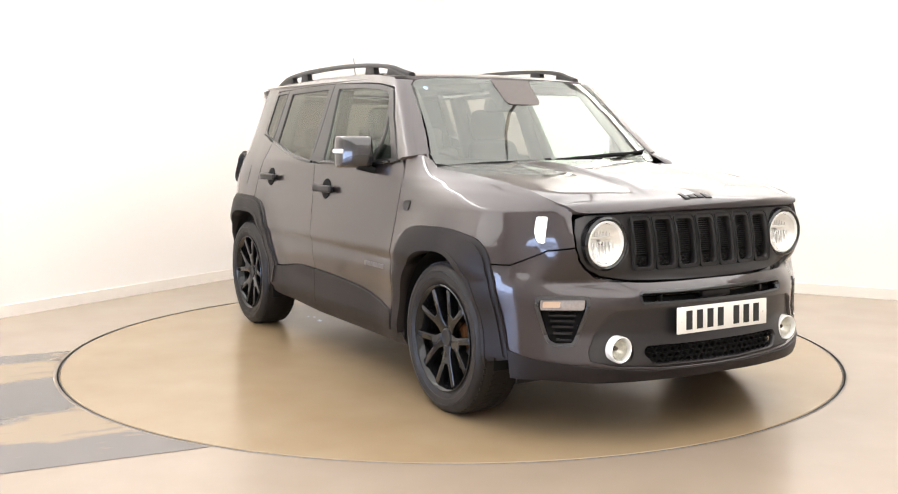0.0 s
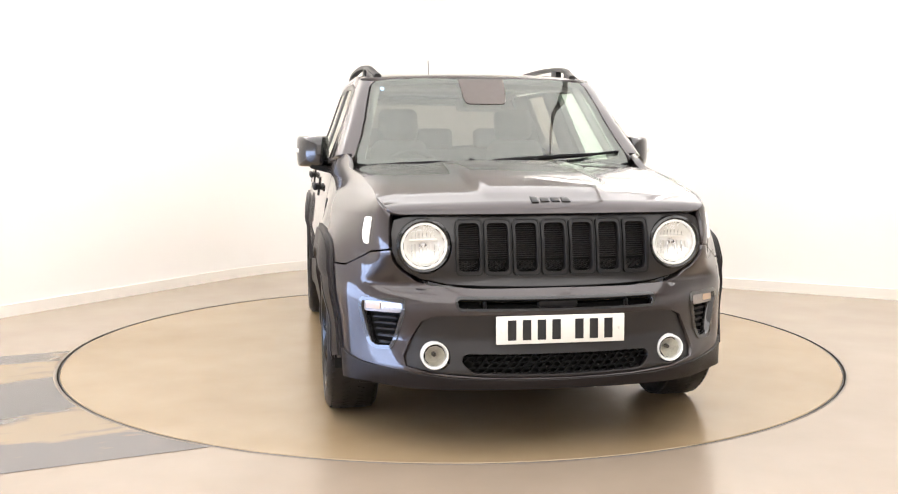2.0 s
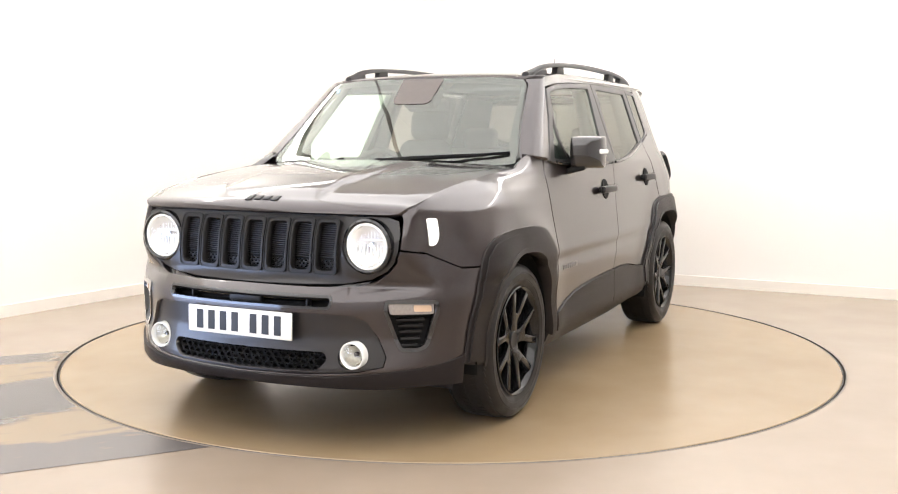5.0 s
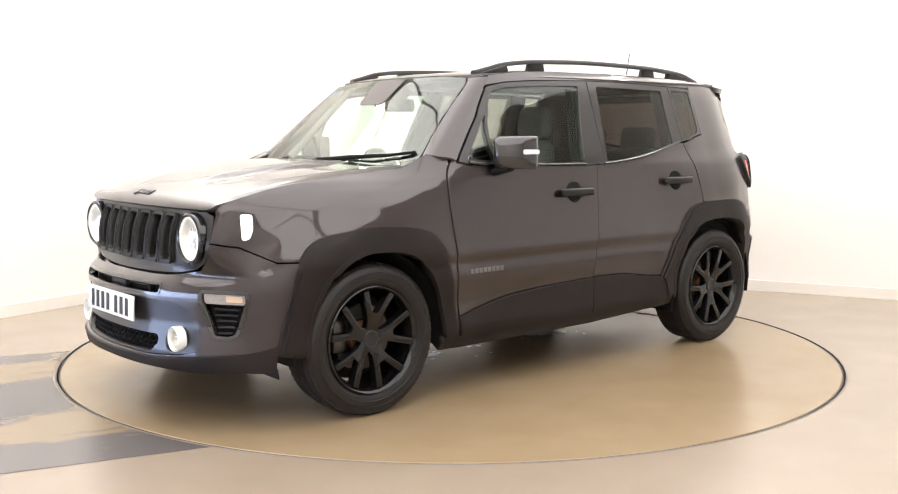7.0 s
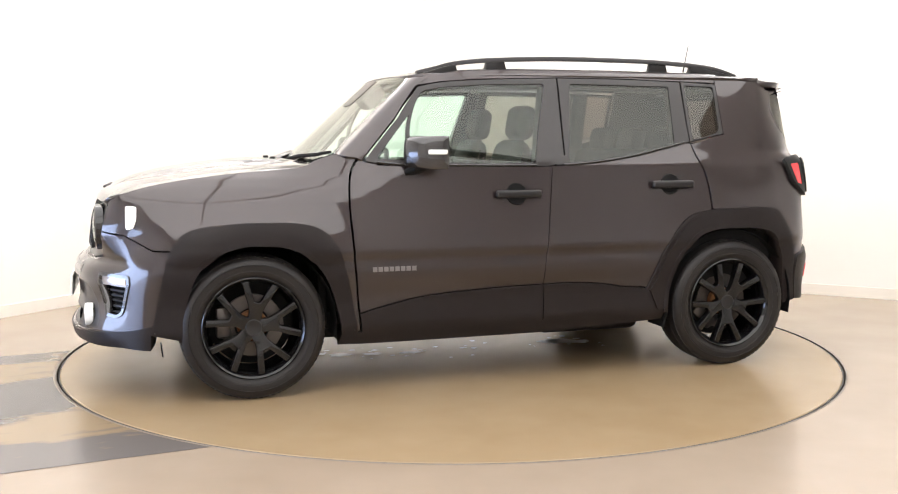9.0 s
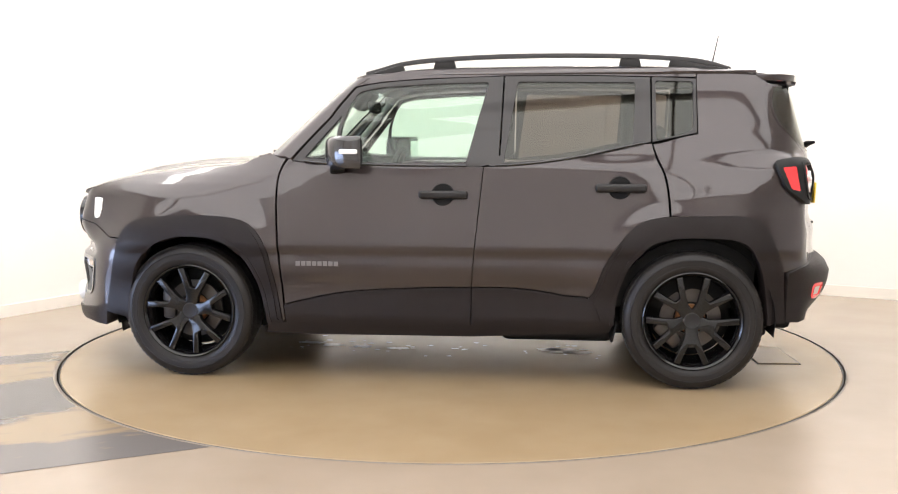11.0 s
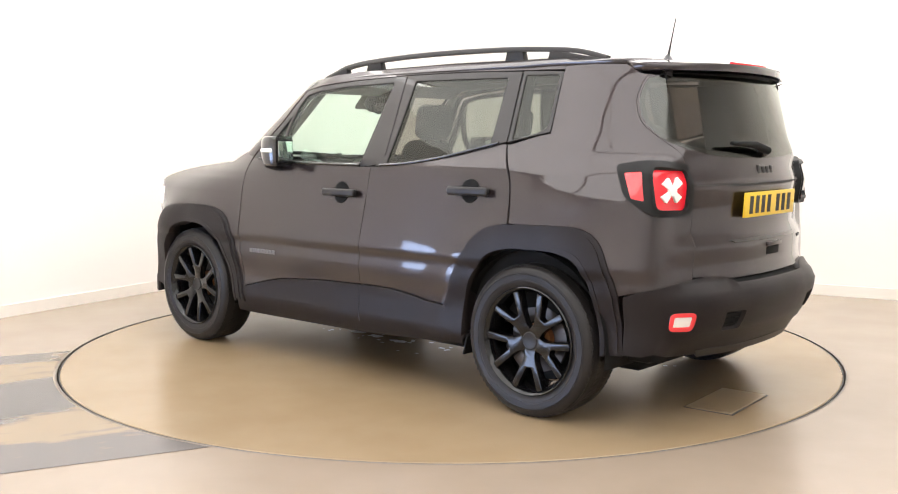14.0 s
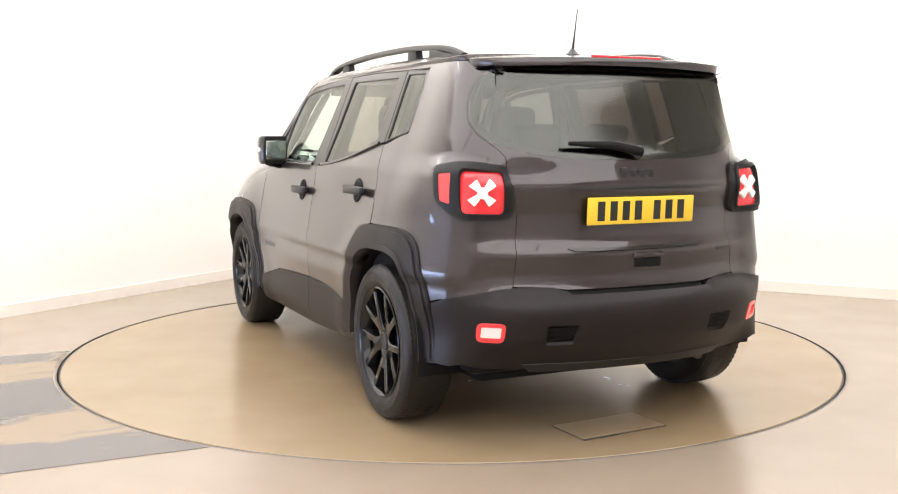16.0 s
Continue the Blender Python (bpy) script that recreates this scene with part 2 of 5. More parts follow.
def inside(px, py, poly):
    """Which points lie in a polygon."""
    px, py = np.asarray(px), np.asarray(py)
    odd = np.zeros(px.shape, bool)
    x0, y0 = poly[-1]
    for x1, y1 in poly:
        if y1 != y0:
            odd ^= ((y1 > py) != (y0 > py)) & (px < (x0 - x1) * (py - y1) / (y0 - y1) + x1)
        x0, y0 = x1, y1
    return odd


from mathutils.geometry import delaunay_2d_cdt


def sheet(fmap, outline, holes=(), step=0.035, depth=0.014, lift=0.0, flip=False):
    """A curved panel: an outline with holes on a surface fmap(a, b), with edges turned in by depth. lift: how far it stands proud."""
    loops = [dense(outline, step)] + [dense(h, step) for h in holes]
    pts, edges = [], []
    for l in loops:
        s = len(pts)
        pts += l
        edges += [(s + i, s + (i + 1) % len(l)) for i in range(len(l))]
    rim = np.array(pts)
    lo, hi = rim.min(0), rim.max(0)
    gx, gy = np.meshgrid(np.arange(lo[0] + step / 2, hi[0], step), np.arange(lo[1] + step / 2, hi[1], step))
    gx, gy = gx.ravel(), gy.ravel()
    keep = inside(gx, gy, loops[0])
    for h in loops[1:]:
        keep &= ~inside(gx, gy, h)
    gx, gy = gx[keep], gy[keep]
    if len(gx):
        d = np.min((gx[:, None] - rim[None, :, 0]) ** 2 + (gy[:, None] - rim[None, :, 1]) ** 2, 1)
        ok = d > (0.5 * step) ** 2
        pts += list(zip(gx[ok], gy[ok]))
    v, _, tri, *_ = delaunay_2d_cdt([Vector(p) for p in pts], edges, [], 0, 1e-6)
    q = np.array([tuple(p) for p in v])
    tri = [t for t in tri if len(t) == 3]
    c = np.array([q[list(t)].mean(0) for t in tri])
    keep = inside(c[:, 0], c[:, 1], loops[0])
    for h in loops[1:]:
        keep &= ~inside(c[:, 0], c[:, 1], h)
    tri = [t for t, k in zip(tri, keep) if k]
    e = 0.004
    p = np.stack(fmap(q[:, 0], q[:, 1]), 1)
    da = np.stack(fmap(q[:, 0] + e, q[:, 1]), 1) - np.stack(fmap(q[:, 0] - e, q[:, 1]), 1)
    db = np.stack(fmap(q[:, 0], q[:, 1] + e), 1) - np.stack(fmap(q[:, 0], q[:, 1] - e), 1)
    n = np.cross(da, db)
    n /= np.linalg.norm(n, axis=1)[:, None] + 1e-12
    p = p + n * lift
    count = {}
    for t in tri:
        for a, b in ((t[0], t[1]), (t[1], t[2]), (t[2], t[0])):
            count[(a, b)] = 1
    border = [(a, b) for a, b in count if (b, a) not in count]
    verts, norms, faces = [tuple(x) for x in p], [tuple(x) for x in n], [tuple(t) for t in tri]
    centre = {}
    for a, b in border:
        out = np.cross(p[b] - p[a], n[a])
        out = out / (np.linalg.norm(out) + 1e-12)
        centre.setdefault(a, []).append(out)
        centre.setdefault(b, []).append(out)
    low, edge_n = {}, {}
    for a, outs in centre.items():
        o = np.mean(outs, 0)
        o = o / (np.linalg.norm(o) + 1e-12)
        bev = o * 0.8 + n[a] * 0.6
        edge_n[a] = tuple(bev / np.linalg.norm(bev))
        low[a] = len(verts)
        verts.append(tuple(p[a] - n[a] * depth))
        norms.append(tuple(o))
    corner = [norms[v] for f in faces for v in f]
    for a, b in border:
        faces.append((b, a, low[a], low[b]))
        corner += [edge_n[b], edge_n[a], norms[low[a]], norms[low[b]]]
    if flip:
        verts = [(x, -y, z) for x, y, z in verts]
        at, turned = 0, []
        for f in faces:
            turned += [(x, -y, z) for x, y, z in corner[at:at + len(f)][::-1]]
            at += len(f)
        corner = turned
        faces = [f[::-1] for f in faces]
    me = bpy.data.meshes.new("sheet")
    me.from_pydata(verts, [], faces)
    me.polygons.foreach_set("use_smooth", [True] * len(me.polygons))
    me.normals_split_custom_set(corner)
    me.update()
    return me


def at_floor(outline, z0, z1, holes=()):
    """A flat slab from z0 up to z1 with holes."""
    me = sheet(lambda a, b: (a, b, np.zeros_like(a) + z1), outline, holes, 0.5, z1 - z0)
    return me


def circle(r, n=96, at=(0, 0)):
    return [(at[0] + r * math.cos(2 * math.pi * i / n), at[1] + r * math.sin(2 * math.pi * i / n)) for i in range(n)]


# ---- the place ----
TABLE_R = 2.218


def build_room():
    # floor with the round pit of the turntable
    far = [(-7, -9), (7, -9), (7, 7), (-7, 7)]
    fl = part("floor", at_floor(far, -0.15, 0.0, [circle(TABLE_R + 0.005)]), FLOOR)
    tagged(fl, "worn beige resin floor with a soft gloss", "floor", kind="structure")
    pit = part("pit_floor", lathe([(0, -0.149), (TABLE_R + 0.3, -0.149)], 64, "Z"), GAP)
    tagged(pit, "dark pit under the turntable", "floor", kind="structure")
    edge = part("pit_edge_ring", lathe([(TABLE_R + 0.003, -0.08), (TABLE_R + 0.003, 0.0008), (TABLE_R + 0.011, 0.0010), (TABLE_R + 0.0115, 0.0)], 160, "Z"), RING)
    tagged(edge, "thin scuffed edge ring round the turntable", "floor trim", kind="structure")
    # the driven lane, worn grey and ochre, leading onto the turntable
    d = Vector((0.905, 0.425)).normalized()
    nrm = Vector((-d.y, d.x))
    c0 = Vector((-1.65, -1.12))
    a = math.atan2(d.y, d.x)
    m = Matrix.Translation((c0.x, c0.y, 0)) @ Matrix.Rotation(a, 4, "Z")
    inv = m.inverted()
    arc = []
    lo, hi = -1.1, 1.075
    for k in range(40):
        v = lo + (hi - lo) * k / 39
        # distance along the lane to the circle of the pit
        base = c0 + nrm * v
        bb = base.dot(d)
        disc = bb * bb - (base.dot(base) - (TABLE_R + 0.021) ** 2)
        arc.append((-bb - math.sqrt(max(disc, 0)), v))
    outline = [(-4.4, hi), (-4.4, lo)] + arc
    lane = part("floor_lane", sheet(lambda p, q: (p, q, np.zeros_like(p) + 0.0025), outline, (), 0.3, 0.001), LANE)
    lane.matrix_basis = m
    tagged(lane, "worn grey and ochre driving lane on the floor", "floor", kind="structure")

    # walls: two straight runs joined by a round corner
    left = [(-4.47, -1.380), (-3.124, 0.864), (-2.0, 2.738)]
    right = [(0.25, 3.376), (3.45, 1.681), (6.6, 0.012)]
    run = []
    p0, p1, p2 = Vector(left[-1]), Vector((-1.167, 4.127)), Vector(right[0])
    for i in range(17):
        t = i / 16
        run.append(tuple(p0 * (1 - t) ** 2 + p1 * 2 * t * (1 - t) + p2 * t * t))
    line = left[:-1] + run + right[1:]
    H = 3.6
    def band(pts, z0, z1, thick, mat, name, label, cat):
        bm = bmesh.new()
        rows = []
        for i, p in enumerate(pts):
            a, b = Vector(pts[max(i - 1, 0)]), Vector(pts[min(i + 1, len(pts) - 1)])
            dd = (b - a).normalized()
            nn = Vector((-dd.y, dd.x))
            q = Vector(p) + nn * thick
            rows.append([bm.verts.new((p[0], p[1], z0)), bm.verts.new((p[0], p[1], z1)), bm.verts.new((q.x, q.y, z1)), bm.verts.new((q.x, q.y, z0))])
        for r, s in zip(rows, rows[1:]):
            for k in range(4):
                bm.faces.new((r[k], s[k], s[(k + 1) % 4], r[(k + 1) % 4]))
        bm.faces.new(rows[0])
        bm.faces.new(rows[-1])
        bmesh.ops.recalc_face_normals(bm, faces=bm.faces)
        ob = part(name, smooth(bm, 20), mat)
        return tagged(ob, label, cat, kind="structure")
    band(line, 0, H, 0.15, WALL, "wall_north", "white painted wall with a rounded corner", "wall")
    band(line, 0.0, 0.085, -0.014, SKIRT, "baseboard", "white painted skirting board along the wall", "skirting")
    # plain walls that close the place behind the camera, with the daylit door opening
    def slab(name, a, b, z0, z1, label, mat=WALL, thick=0.15):
        a, b = Vector(a), Vector(b)
        dd = (b - a).normalized()
        ob = part(name, rbox(((b - a).length, thick, z1 - z0), ((a.x + b.x) / 2, (a.y + b.y) / 2, (z0 + z1) / 2), (0, 0, math.degrees(math.atan2(dd.y, dd.x))), 0), mat)
        return tagged(ob, label, "wall", kind="structure")
    slab("wall_east", (6.6, 0.1), (6.6, -8.6), 0, H, "plain off-white wall", BACK_WALL)
    slab("wall_south", (6.6, -8.6), (-3.3, -8.6), 0, H, "plain off-white wall behind the camera", BACK_WALL)
    slab("wall_southwest", (-3.2, -8.65), (-5.65, -6.2), 0, H, "plain off-white wall beside the door opening", BACK_WALL)
    slab("wall_over_door", (-5.6, -6.2), (-4.50, -1.33), DOOR_TOP, H, "plain off-white wall over the door opening", BACK_WALL)
    day = part("backdrop", rbox((0.02, 7.8, 3.2), (-6.7, -3.6, 1.60), (0, 0, 0), 0), DAY)
    tagged(day, "bluish daylight outside the door opening", "backdrop", kind="structure")
    ceil = part("ceiling", rbox((14, 16, 0.1), (0, -1, H + 0.05), (0, 0, 0), 0), CEIL)
    tagged(ceil, "pale painted ceiling", "ceiling", kind="structure")


def ceiling_light(size, mat):
    lamp = new("ceiling_light")
    part("frame", rbox((size[0] + 0.03, size[1] + 0.03, 0.05), (0, 0, 0.03), (0, 0, 0), 0.006, 1), SKIRT, lamp)
    part("diffuser", rbox((size[0], size[1], 0.02), (0, 0, -0.004), (0, 0, 0), 0.004, 1), mat, lamp)
    return tagged(lamp, "large flat white ceiling light with a slim frame, out of view", "light", "ceiling lights")


def build_lights():
    a = ceiling_light((2.80, 4.6), LED_PANEL)
    a.matrix_basis = pose(-2.85, -0.8, 3.5)
    for x, y in ((0.0, -0.8), (2.85, -0.8)):
        copy_thing(a, pose(x, y, 3.5))
    # unseen second row, added to even the car's reflections and fill the floor
    c = ceiling_light((2.8, 4.9), LED_PANEL)
    c.matrix_basis = pose(-2.85, -5.70, 3.5)
    for x in (0.0, 2.85):
        copy_thing(c, pose(x, -5.70, 3.5))
    # two unseen tilted lamps, added only to brighten the walls
    b = ceiling_light((0.5, 3.6), WALL_FILL)
    b.matrix_basis = pose(-2.35, 0.9, 3.45, 0, 28, -31)
    copy_thing(b, pose(2.4, 1.55, 3.45, 0, -28, 59))


def build_turntable():
    disc = new("turntable")
    part("disc", lathe([(0, 0.0), (1.0, 0.0), (TABLE_R - 0.016, 0.0), (TABLE_R - 0.012, -0.004), (TABLE_R - 0.012, -0.06), (0, -0.06)], 160, "Z"), DISC, disc)
    part("rim_band", lathe([(TABLE_R - 0.0115, -0.07), (TABLE_R - 0.0115, -0.003), (TABLE_R - 0.004, -0.003), (TABLE_R - 0.004, -0.07)], 160, "Z", (0, 0, 0), True), GAP, disc)
    part("pedestal", lathe([(0, -0.06), (0.5, -0.06), (0.5, -0.149), (0, -0.149)], 32, "Z"), GAP, disc)
    return tagged(disc, "round beige turntable flush with the floor", "turntable")


# ---- the car's skin: plan curves by height, from the nose round the side to the tail ----
def plan_levels():
    low, high = {}, {}
    # the doors: tumblehome down to a crease, a short step in, a narrow shelf, then tucked under to the sill
    zs = [0.18, 0.27, 0.33, 0.45, 0.50, 0.56, 0.595, 0.62, 0.655, 0.68, 0.70, 0.78, 0.84, 0.95, 1.00, 1.05, 1.10, 1.17]
    nose = [2.075, 2.135, 2.142, 2.112, 2.116, 2.122, 2.118, 2.110, 2.058, 2.044, 2.042, 2.032, 2.024, 1.985, 1.95, 1.90, 1.85, 1.80]
    mid = [0.80, 0.848, 0.864, 0.860, 0.864, 0.875, 0.8785, 0.8775, 0.8760, 0.8865, 0.888, 0.877, 0.868, 0.852, 0.845, 0.838, 0.830, 0.812]
    tail = [-1.85, -1.925, -1.965, -2.045, -2.062, -2.072, -2.054, -2.018, -2.004, -1.998, -1.998, -2.002, -1.973, -1.974, -1.981, -1.986, -1.968, -1.945]
    crest4 = [0.0] * 13 + [-0.020, -0.052, -0.12, -0.2, -0.3]
    crest5 = [0.0] * 11 + [-0.004, -0.020, -0.052, -0.085, -0.133, -0.21, -0.30]
    crest6 = [0.012] * 11 + [0.010, 0.004, -0.012, -0.034, -0.078, -0.145, -0.22]
    for i, z in enumerate(zs):
        f, m, r = nose[i], mid[i], tail[i]
        up = np.clip((z - 0.64) / 0.1, 0, 1)
        front = [(f, 0), (f - 0.016, 0.25), (f - 0.082 + 0.052 * up, 0.50), (f - 0.185 + 0.118 * up, 0.66 - 0.006 * up),
                 (1.80 + 0.028 * up, 0.795 - 0.056 * up + crest4[i]), (1.62, m - 0.008 - 0.012 * up + crest5[i])]
        side = [(1.28, m + crest6[i]), (0.80, m + (crest6[i] - 0.012) * 0.18), (0.0, m), (-0.9, m - 0.002)]
        back = [(-1.3, m - 0.004 - 0.016 * np.clip((z - 0.9) / 0.2, 0, 1)), (-1.6, m - 0.026 - 0.016 * np.clip((z - 0.9) / 0.2, 0, 1)),
                (-1.82, m - 0.115), (r + 0.115, 0.60), (r + 0.02, 0.28), (r, 0)]
        low[z] = front + side + back
    for z, w, g, r in ((1.10, 0.985, 0.828, -1.970), (1.17, 0.917, 0.802, -1.945), (1.22, 0.866, 0.783, -1.922), (1.30, 0.785, 0.752, -1.900), (1.40, 0.682, 0.716, -1.876),
                       (1.50, 0.573, 0.680, -1.848), (1.56, 0.505, 0.655, -1.828), (1.62, 0.430, 0.625, -1.81)):
        front = [(w, 0), (w - 0.008, 0.25), (w - 0.035, 0.45), (w - 0.062, g - 0.085), (w - 0.095, g - 0.022), (w - 0.19, g)]
        side = [(min(0.15, w - 0.34), g), (-0.25, g), (-0.6, g - 0.002), (-0.95, g - 0.008)]
        back = [(-1.3, g - 0.022), (-1.57, g - 0.048), (-1.755, g - 0.125), (r + 0.085, 0.55), (r + 0.018, 0.28), (r, 0)]
        high[z] = front + side + back
    # both skins share the tail at all heights
    zl, zh = sorted(low), sorted(high)
    for z in zh:
        if z > 1.11:
            low.setdefault(z, [None] * 16)
            if low[z][0] is None:
                low[z] = low[1.17][:9] + high[z][9:]
            else:
                low[z] = low[z][:9] + high[z][9:]
    for z in zl:
        if z < 1.09:
            high[z] = high[1.10][:7] + low[z][7:]
    return low, high


def dense_levels(levels):
    zs = sorted(levels)
    grid = np.arange(0.10, 1.70, 0.005)
    tab = np.array([levels[z] for z in zs])
    out = np.stack([[np.interp(grid, zs, tab[:, i, k]) for k in range(2)] for i in range(16)])
    ker = np.exp(-0.5 * (np.arange(-8, 9) / 1.6) ** 2)
    ker /= ker.sum()
    pad = np.pad(out, ((0, 0), (0, 0), (8, 8)), mode="edge")
    return grid, np.apply_along_axis(lambda a: np.convolve(a, ker, "valid"), 2, pad)


LOW_L, HIGH_L = plan_levels()
GRID, LOW_T = dense_levels(LOW_L)
_, HIGH_T = dense_levels(HIGH_L)
REF = np.array(LOW_L[0.62])
ARC = np.concatenate([[0], np.cumsum(np.linalg.norm(np.diff(REF, axis=0), axis=1))])
TAIL = ARC[-1]


def wheel_bulge(x, z):
    """The skin swells softly over the wheels."""
    out = 0
    for cx in (1.285, -1.285):
        d = np.hypot((x - cx) * 0.92, np.maximum(z - 0.36, 0) * 0.98)
        out = out + 0.011 * np.exp(-((d - 0.47) / 0.10) ** 2)
    # haunch over the rear wheel
    return out + 0.014 * np.exp(-((x + 1.50) / 0.30) ** 2) * np.exp(-((z - 0.985) / 0.085) ** 2)


def skin(table):
    def place(u, z):
        u, z = np.asarray(u, float), np.asarray(z, float)
        sign = np.where((u < 0) | (u > TAIL), -1.0, 1.0)
        w = np.abs(u)
        w = np.where(w > TAIL, 2 * TAIL - w, w)
        k = np.interp(w, ARC, np.arange(16))
        i = np.clip(k.astype(int), 0, 14)
        t = k - i
        gz = np.clip((z - GRID[0]) / 0.005, 0, len(GRID) - 1.001)
        j = gz.astype(int)
        fz = gz - j
        def ctl(n):
            mirror = np.where((n < 0) | (n > 15), -1.0, 1.0)
            n = np.where(n < 0, -n, np.where(n > 15, 30 - n, n))
            x = table[n, 0, j] * (1 - fz) + table[n, 0, j + 1] * fz
            y = table[n, 1, j] * (1 - fz) + table[n, 1, j + 1] * fz
            return x, y * mirror
        a, b, c, d = ctl(i - 1), ctl(i), ctl(i + 1), ctl(i + 2)
        # chord-aware cubic between the plan points
        L = np.diff(ARC)
        l1 = L[i]
        l0 = L[np.clip(i - 1, 0, 14)]
        l2 = L[np.clip(i + 1, 0, 14)]
        res = []
        for q in range(2):
            m1 = ((c[q] - b[q]) / l1 * l0 + (b[q] - a[q]) / l0 * l1) / (l0 + l1) * l1
            m2 = ((d[q] - c[q]) / l2 * l1 + (c[q] - b[q]) / l1 * l2) / (l1 + l2) * l1
            t2, t3 = t * t, t * t * t
            res.append((2 * t3 - 3 * t2 + 1) * b[q] + (t3 - 2 * t2 + t) * m1 + (3 * t2 - 2 * t3) * c[q] + (t3 - t2) * m2)
        x, y = res
        if table is LOW_T:
            y = y + wheel_bulge(x, z) * np.clip((y - 0.6) / 0.2, 0, 1)
        return x, y * sign, z
    return place


LOW, HIGH = skin(LOW_T), skin(HIGH_T)
U_FINE = np.linspace(0, TAIL, 1500)


def us(fm, x, z):
    """The way along the skin at which the side stands at x."""
    m = (U_FINE > ARC[2]) & (U_FINE < ARC[13])
    px = fm(U_FINE[m], np.full(m.sum(), z))[0]
    return float(np.interp(-x, -px, U_FINE[m]))


def uf(fm, y, z):
    """The same on the nose, by its breadth."""
    m = U_FINE < ARC[5]
    py = fm(U_FINE[m], np.full(m.sum(), z))[1]
    return math.copysign(float(np.interp(abs(y), py, U_FINE[m])), y)


def ur(fm, y, z):
    """The same on the tail."""
    m = U_FINE > ARC[11]
    py = fm(U_FINE[m], np.full(m.sum(), z))[1]
    u = float(np.interp(-abs(y), -py, U_FINE[m]))
    return u if y >= 0 else 2 * TAIL - u


def S(fm, pts):
    return [(us(fm, x, z), z) for x, z in pts]


def F(fm, pts):
    return [(uf(fm, y, z), z) for y, z in pts]


def R(fm, pts):
    return [(ur(fm, y, z), z) for y, z in pts]


def both(name, fm, outline, mat, parent, holes=(), label="", **k):
    """A panel of the left side and its twin on the right."""
    return [part(name, sheet(fm, outline, holes, flip=f, **k), mat, parent, label) for f in (False, True)]


def shrink(poly, d):
    """The outline drawn in by d."""
    p = np.array(poly, float)
    area = 0.5 * np.sum(p[:, 0] * np.roll(p[:, 1], -1) - np.roll(p[:, 0], -1) * p[:, 1])
    out = []
    for i in range(len(p)):
        a, b, c = p[i - 1], p[i], p[(i + 1) % len(p)]
        t = (b - a) / (np.linalg.norm(b - a) + 1e-9) + (c - b) / (np.linalg.norm(c - b) + 1e-9)
        t /= np.linalg.norm(t) + 1e-9
        n = np.array([-t[1], t[0]]) * (1 if area > 0 else -1)
        out.append(tuple(b + n * d))
    return out


car = new("car")
tagged(car, "dark grey metallic small off-road car with black wheels", "car")

# lines on the side, (x, z)
ARCH_F_OUT = [(0.786, 0.300), (0.806, 0.42), (0.838, 0.58), (0.878, 0.71), (0.955, 0.802), (1.07, 0.836), (1.23, 0.842), (1.39, 0.838), (1.56, 0.812), (1.645, 0.74), (1.69, 0.60), (1.735, 0.40), (1.75, 0.33)]
ARCH_F_IN = [(0.862, 0.30), (0.880, 0.40), (0.925, 0.545), (1.01, 0.665), (1.12, 0.722), (1.24, 0.736), (1.35, 0.730), (1.475, 0.680), (1.56, 0.57), (1.60, 0.40), (1.605, 0.30)]
ARCH_R_OUT = [(-0.775, 0.44), (-0.808, 0.50), (-0.855, 0.615), (-0.925, 0.725), (-1.01, 0.815), (-1.12, 0.852), (-1.34, 0.862), (-1.54, 0.858), (-1.63, 0.805), (-1.685, 0.69), (-1.718, 0.585)]
ARCH_R_IN = [(-0.90, 0.32), (-0.915, 0.46), (-0.965, 0.60), (-1.06, 0.71), (-1.17, 0.750), (-1.30, 0.757), (-1.46, 0.750), (-1.555, 0.705), (-1.612, 0.58), (-1.640, 0.40), (-1.642, 0.33)]
SILL_LINE = [(0.772, 0.392), (0.60, 0.432), (0.423, 0.464), (0.10, 0.486), (-0.19, 0.494), (-0.40, 0.494), (-0.56, 0.478), (-0.66, 0.461), (-0.775, 0.455)]
BELT = [(0.735, 1.128), (0.56, 1.108), (0.15, 1.099), (-0.245, 1.098), (-0.45, 1.108), (-0.685, 1.138), (-0.932, 1.190), (-1.07, 1.222), (-1.24, 1.270)]
DOOR_F_EDGE = [(0.752, 1.148), (0.800, 1.07), (0.812, 0.95), (0.806, 0.80), (0.796, 0.66), (0.776, 0.42), (0.764, 0.30)]
GAP_B = [(-0.248, 1.098), (-0.228, 0.90), (-0.207, 0.69), (-0.192, 0.494), (-0.190, 0.296)]
GAP_C = [(-1.078, 1.215), (-1.098, 1.145), (-1.136, 1.06), (-1.155, 0.96), (-1.163, 0.86)]


# edge of the tailgate: way along the skin, and height
HATCH_EDGE = [(4.777, 0.655), (4.792, 0.78), (4.808, 0.90), (4.802, 1.00), (4.777, 1.085), (4.730, 1.150), (4.655, 1.212), (4.545, 1.262), (4.460, 1.315), (4.415, 1.40), (4.420, 1.470), (4.440, 1.515)]


def on(line, z):
    """Where a line of (x, z) that runs down crosses the height z."""
    q = sorted((b, a) for a, b in line)
    return float(np.interp(z, [b for b, _ in q], [a for _, a in q]))


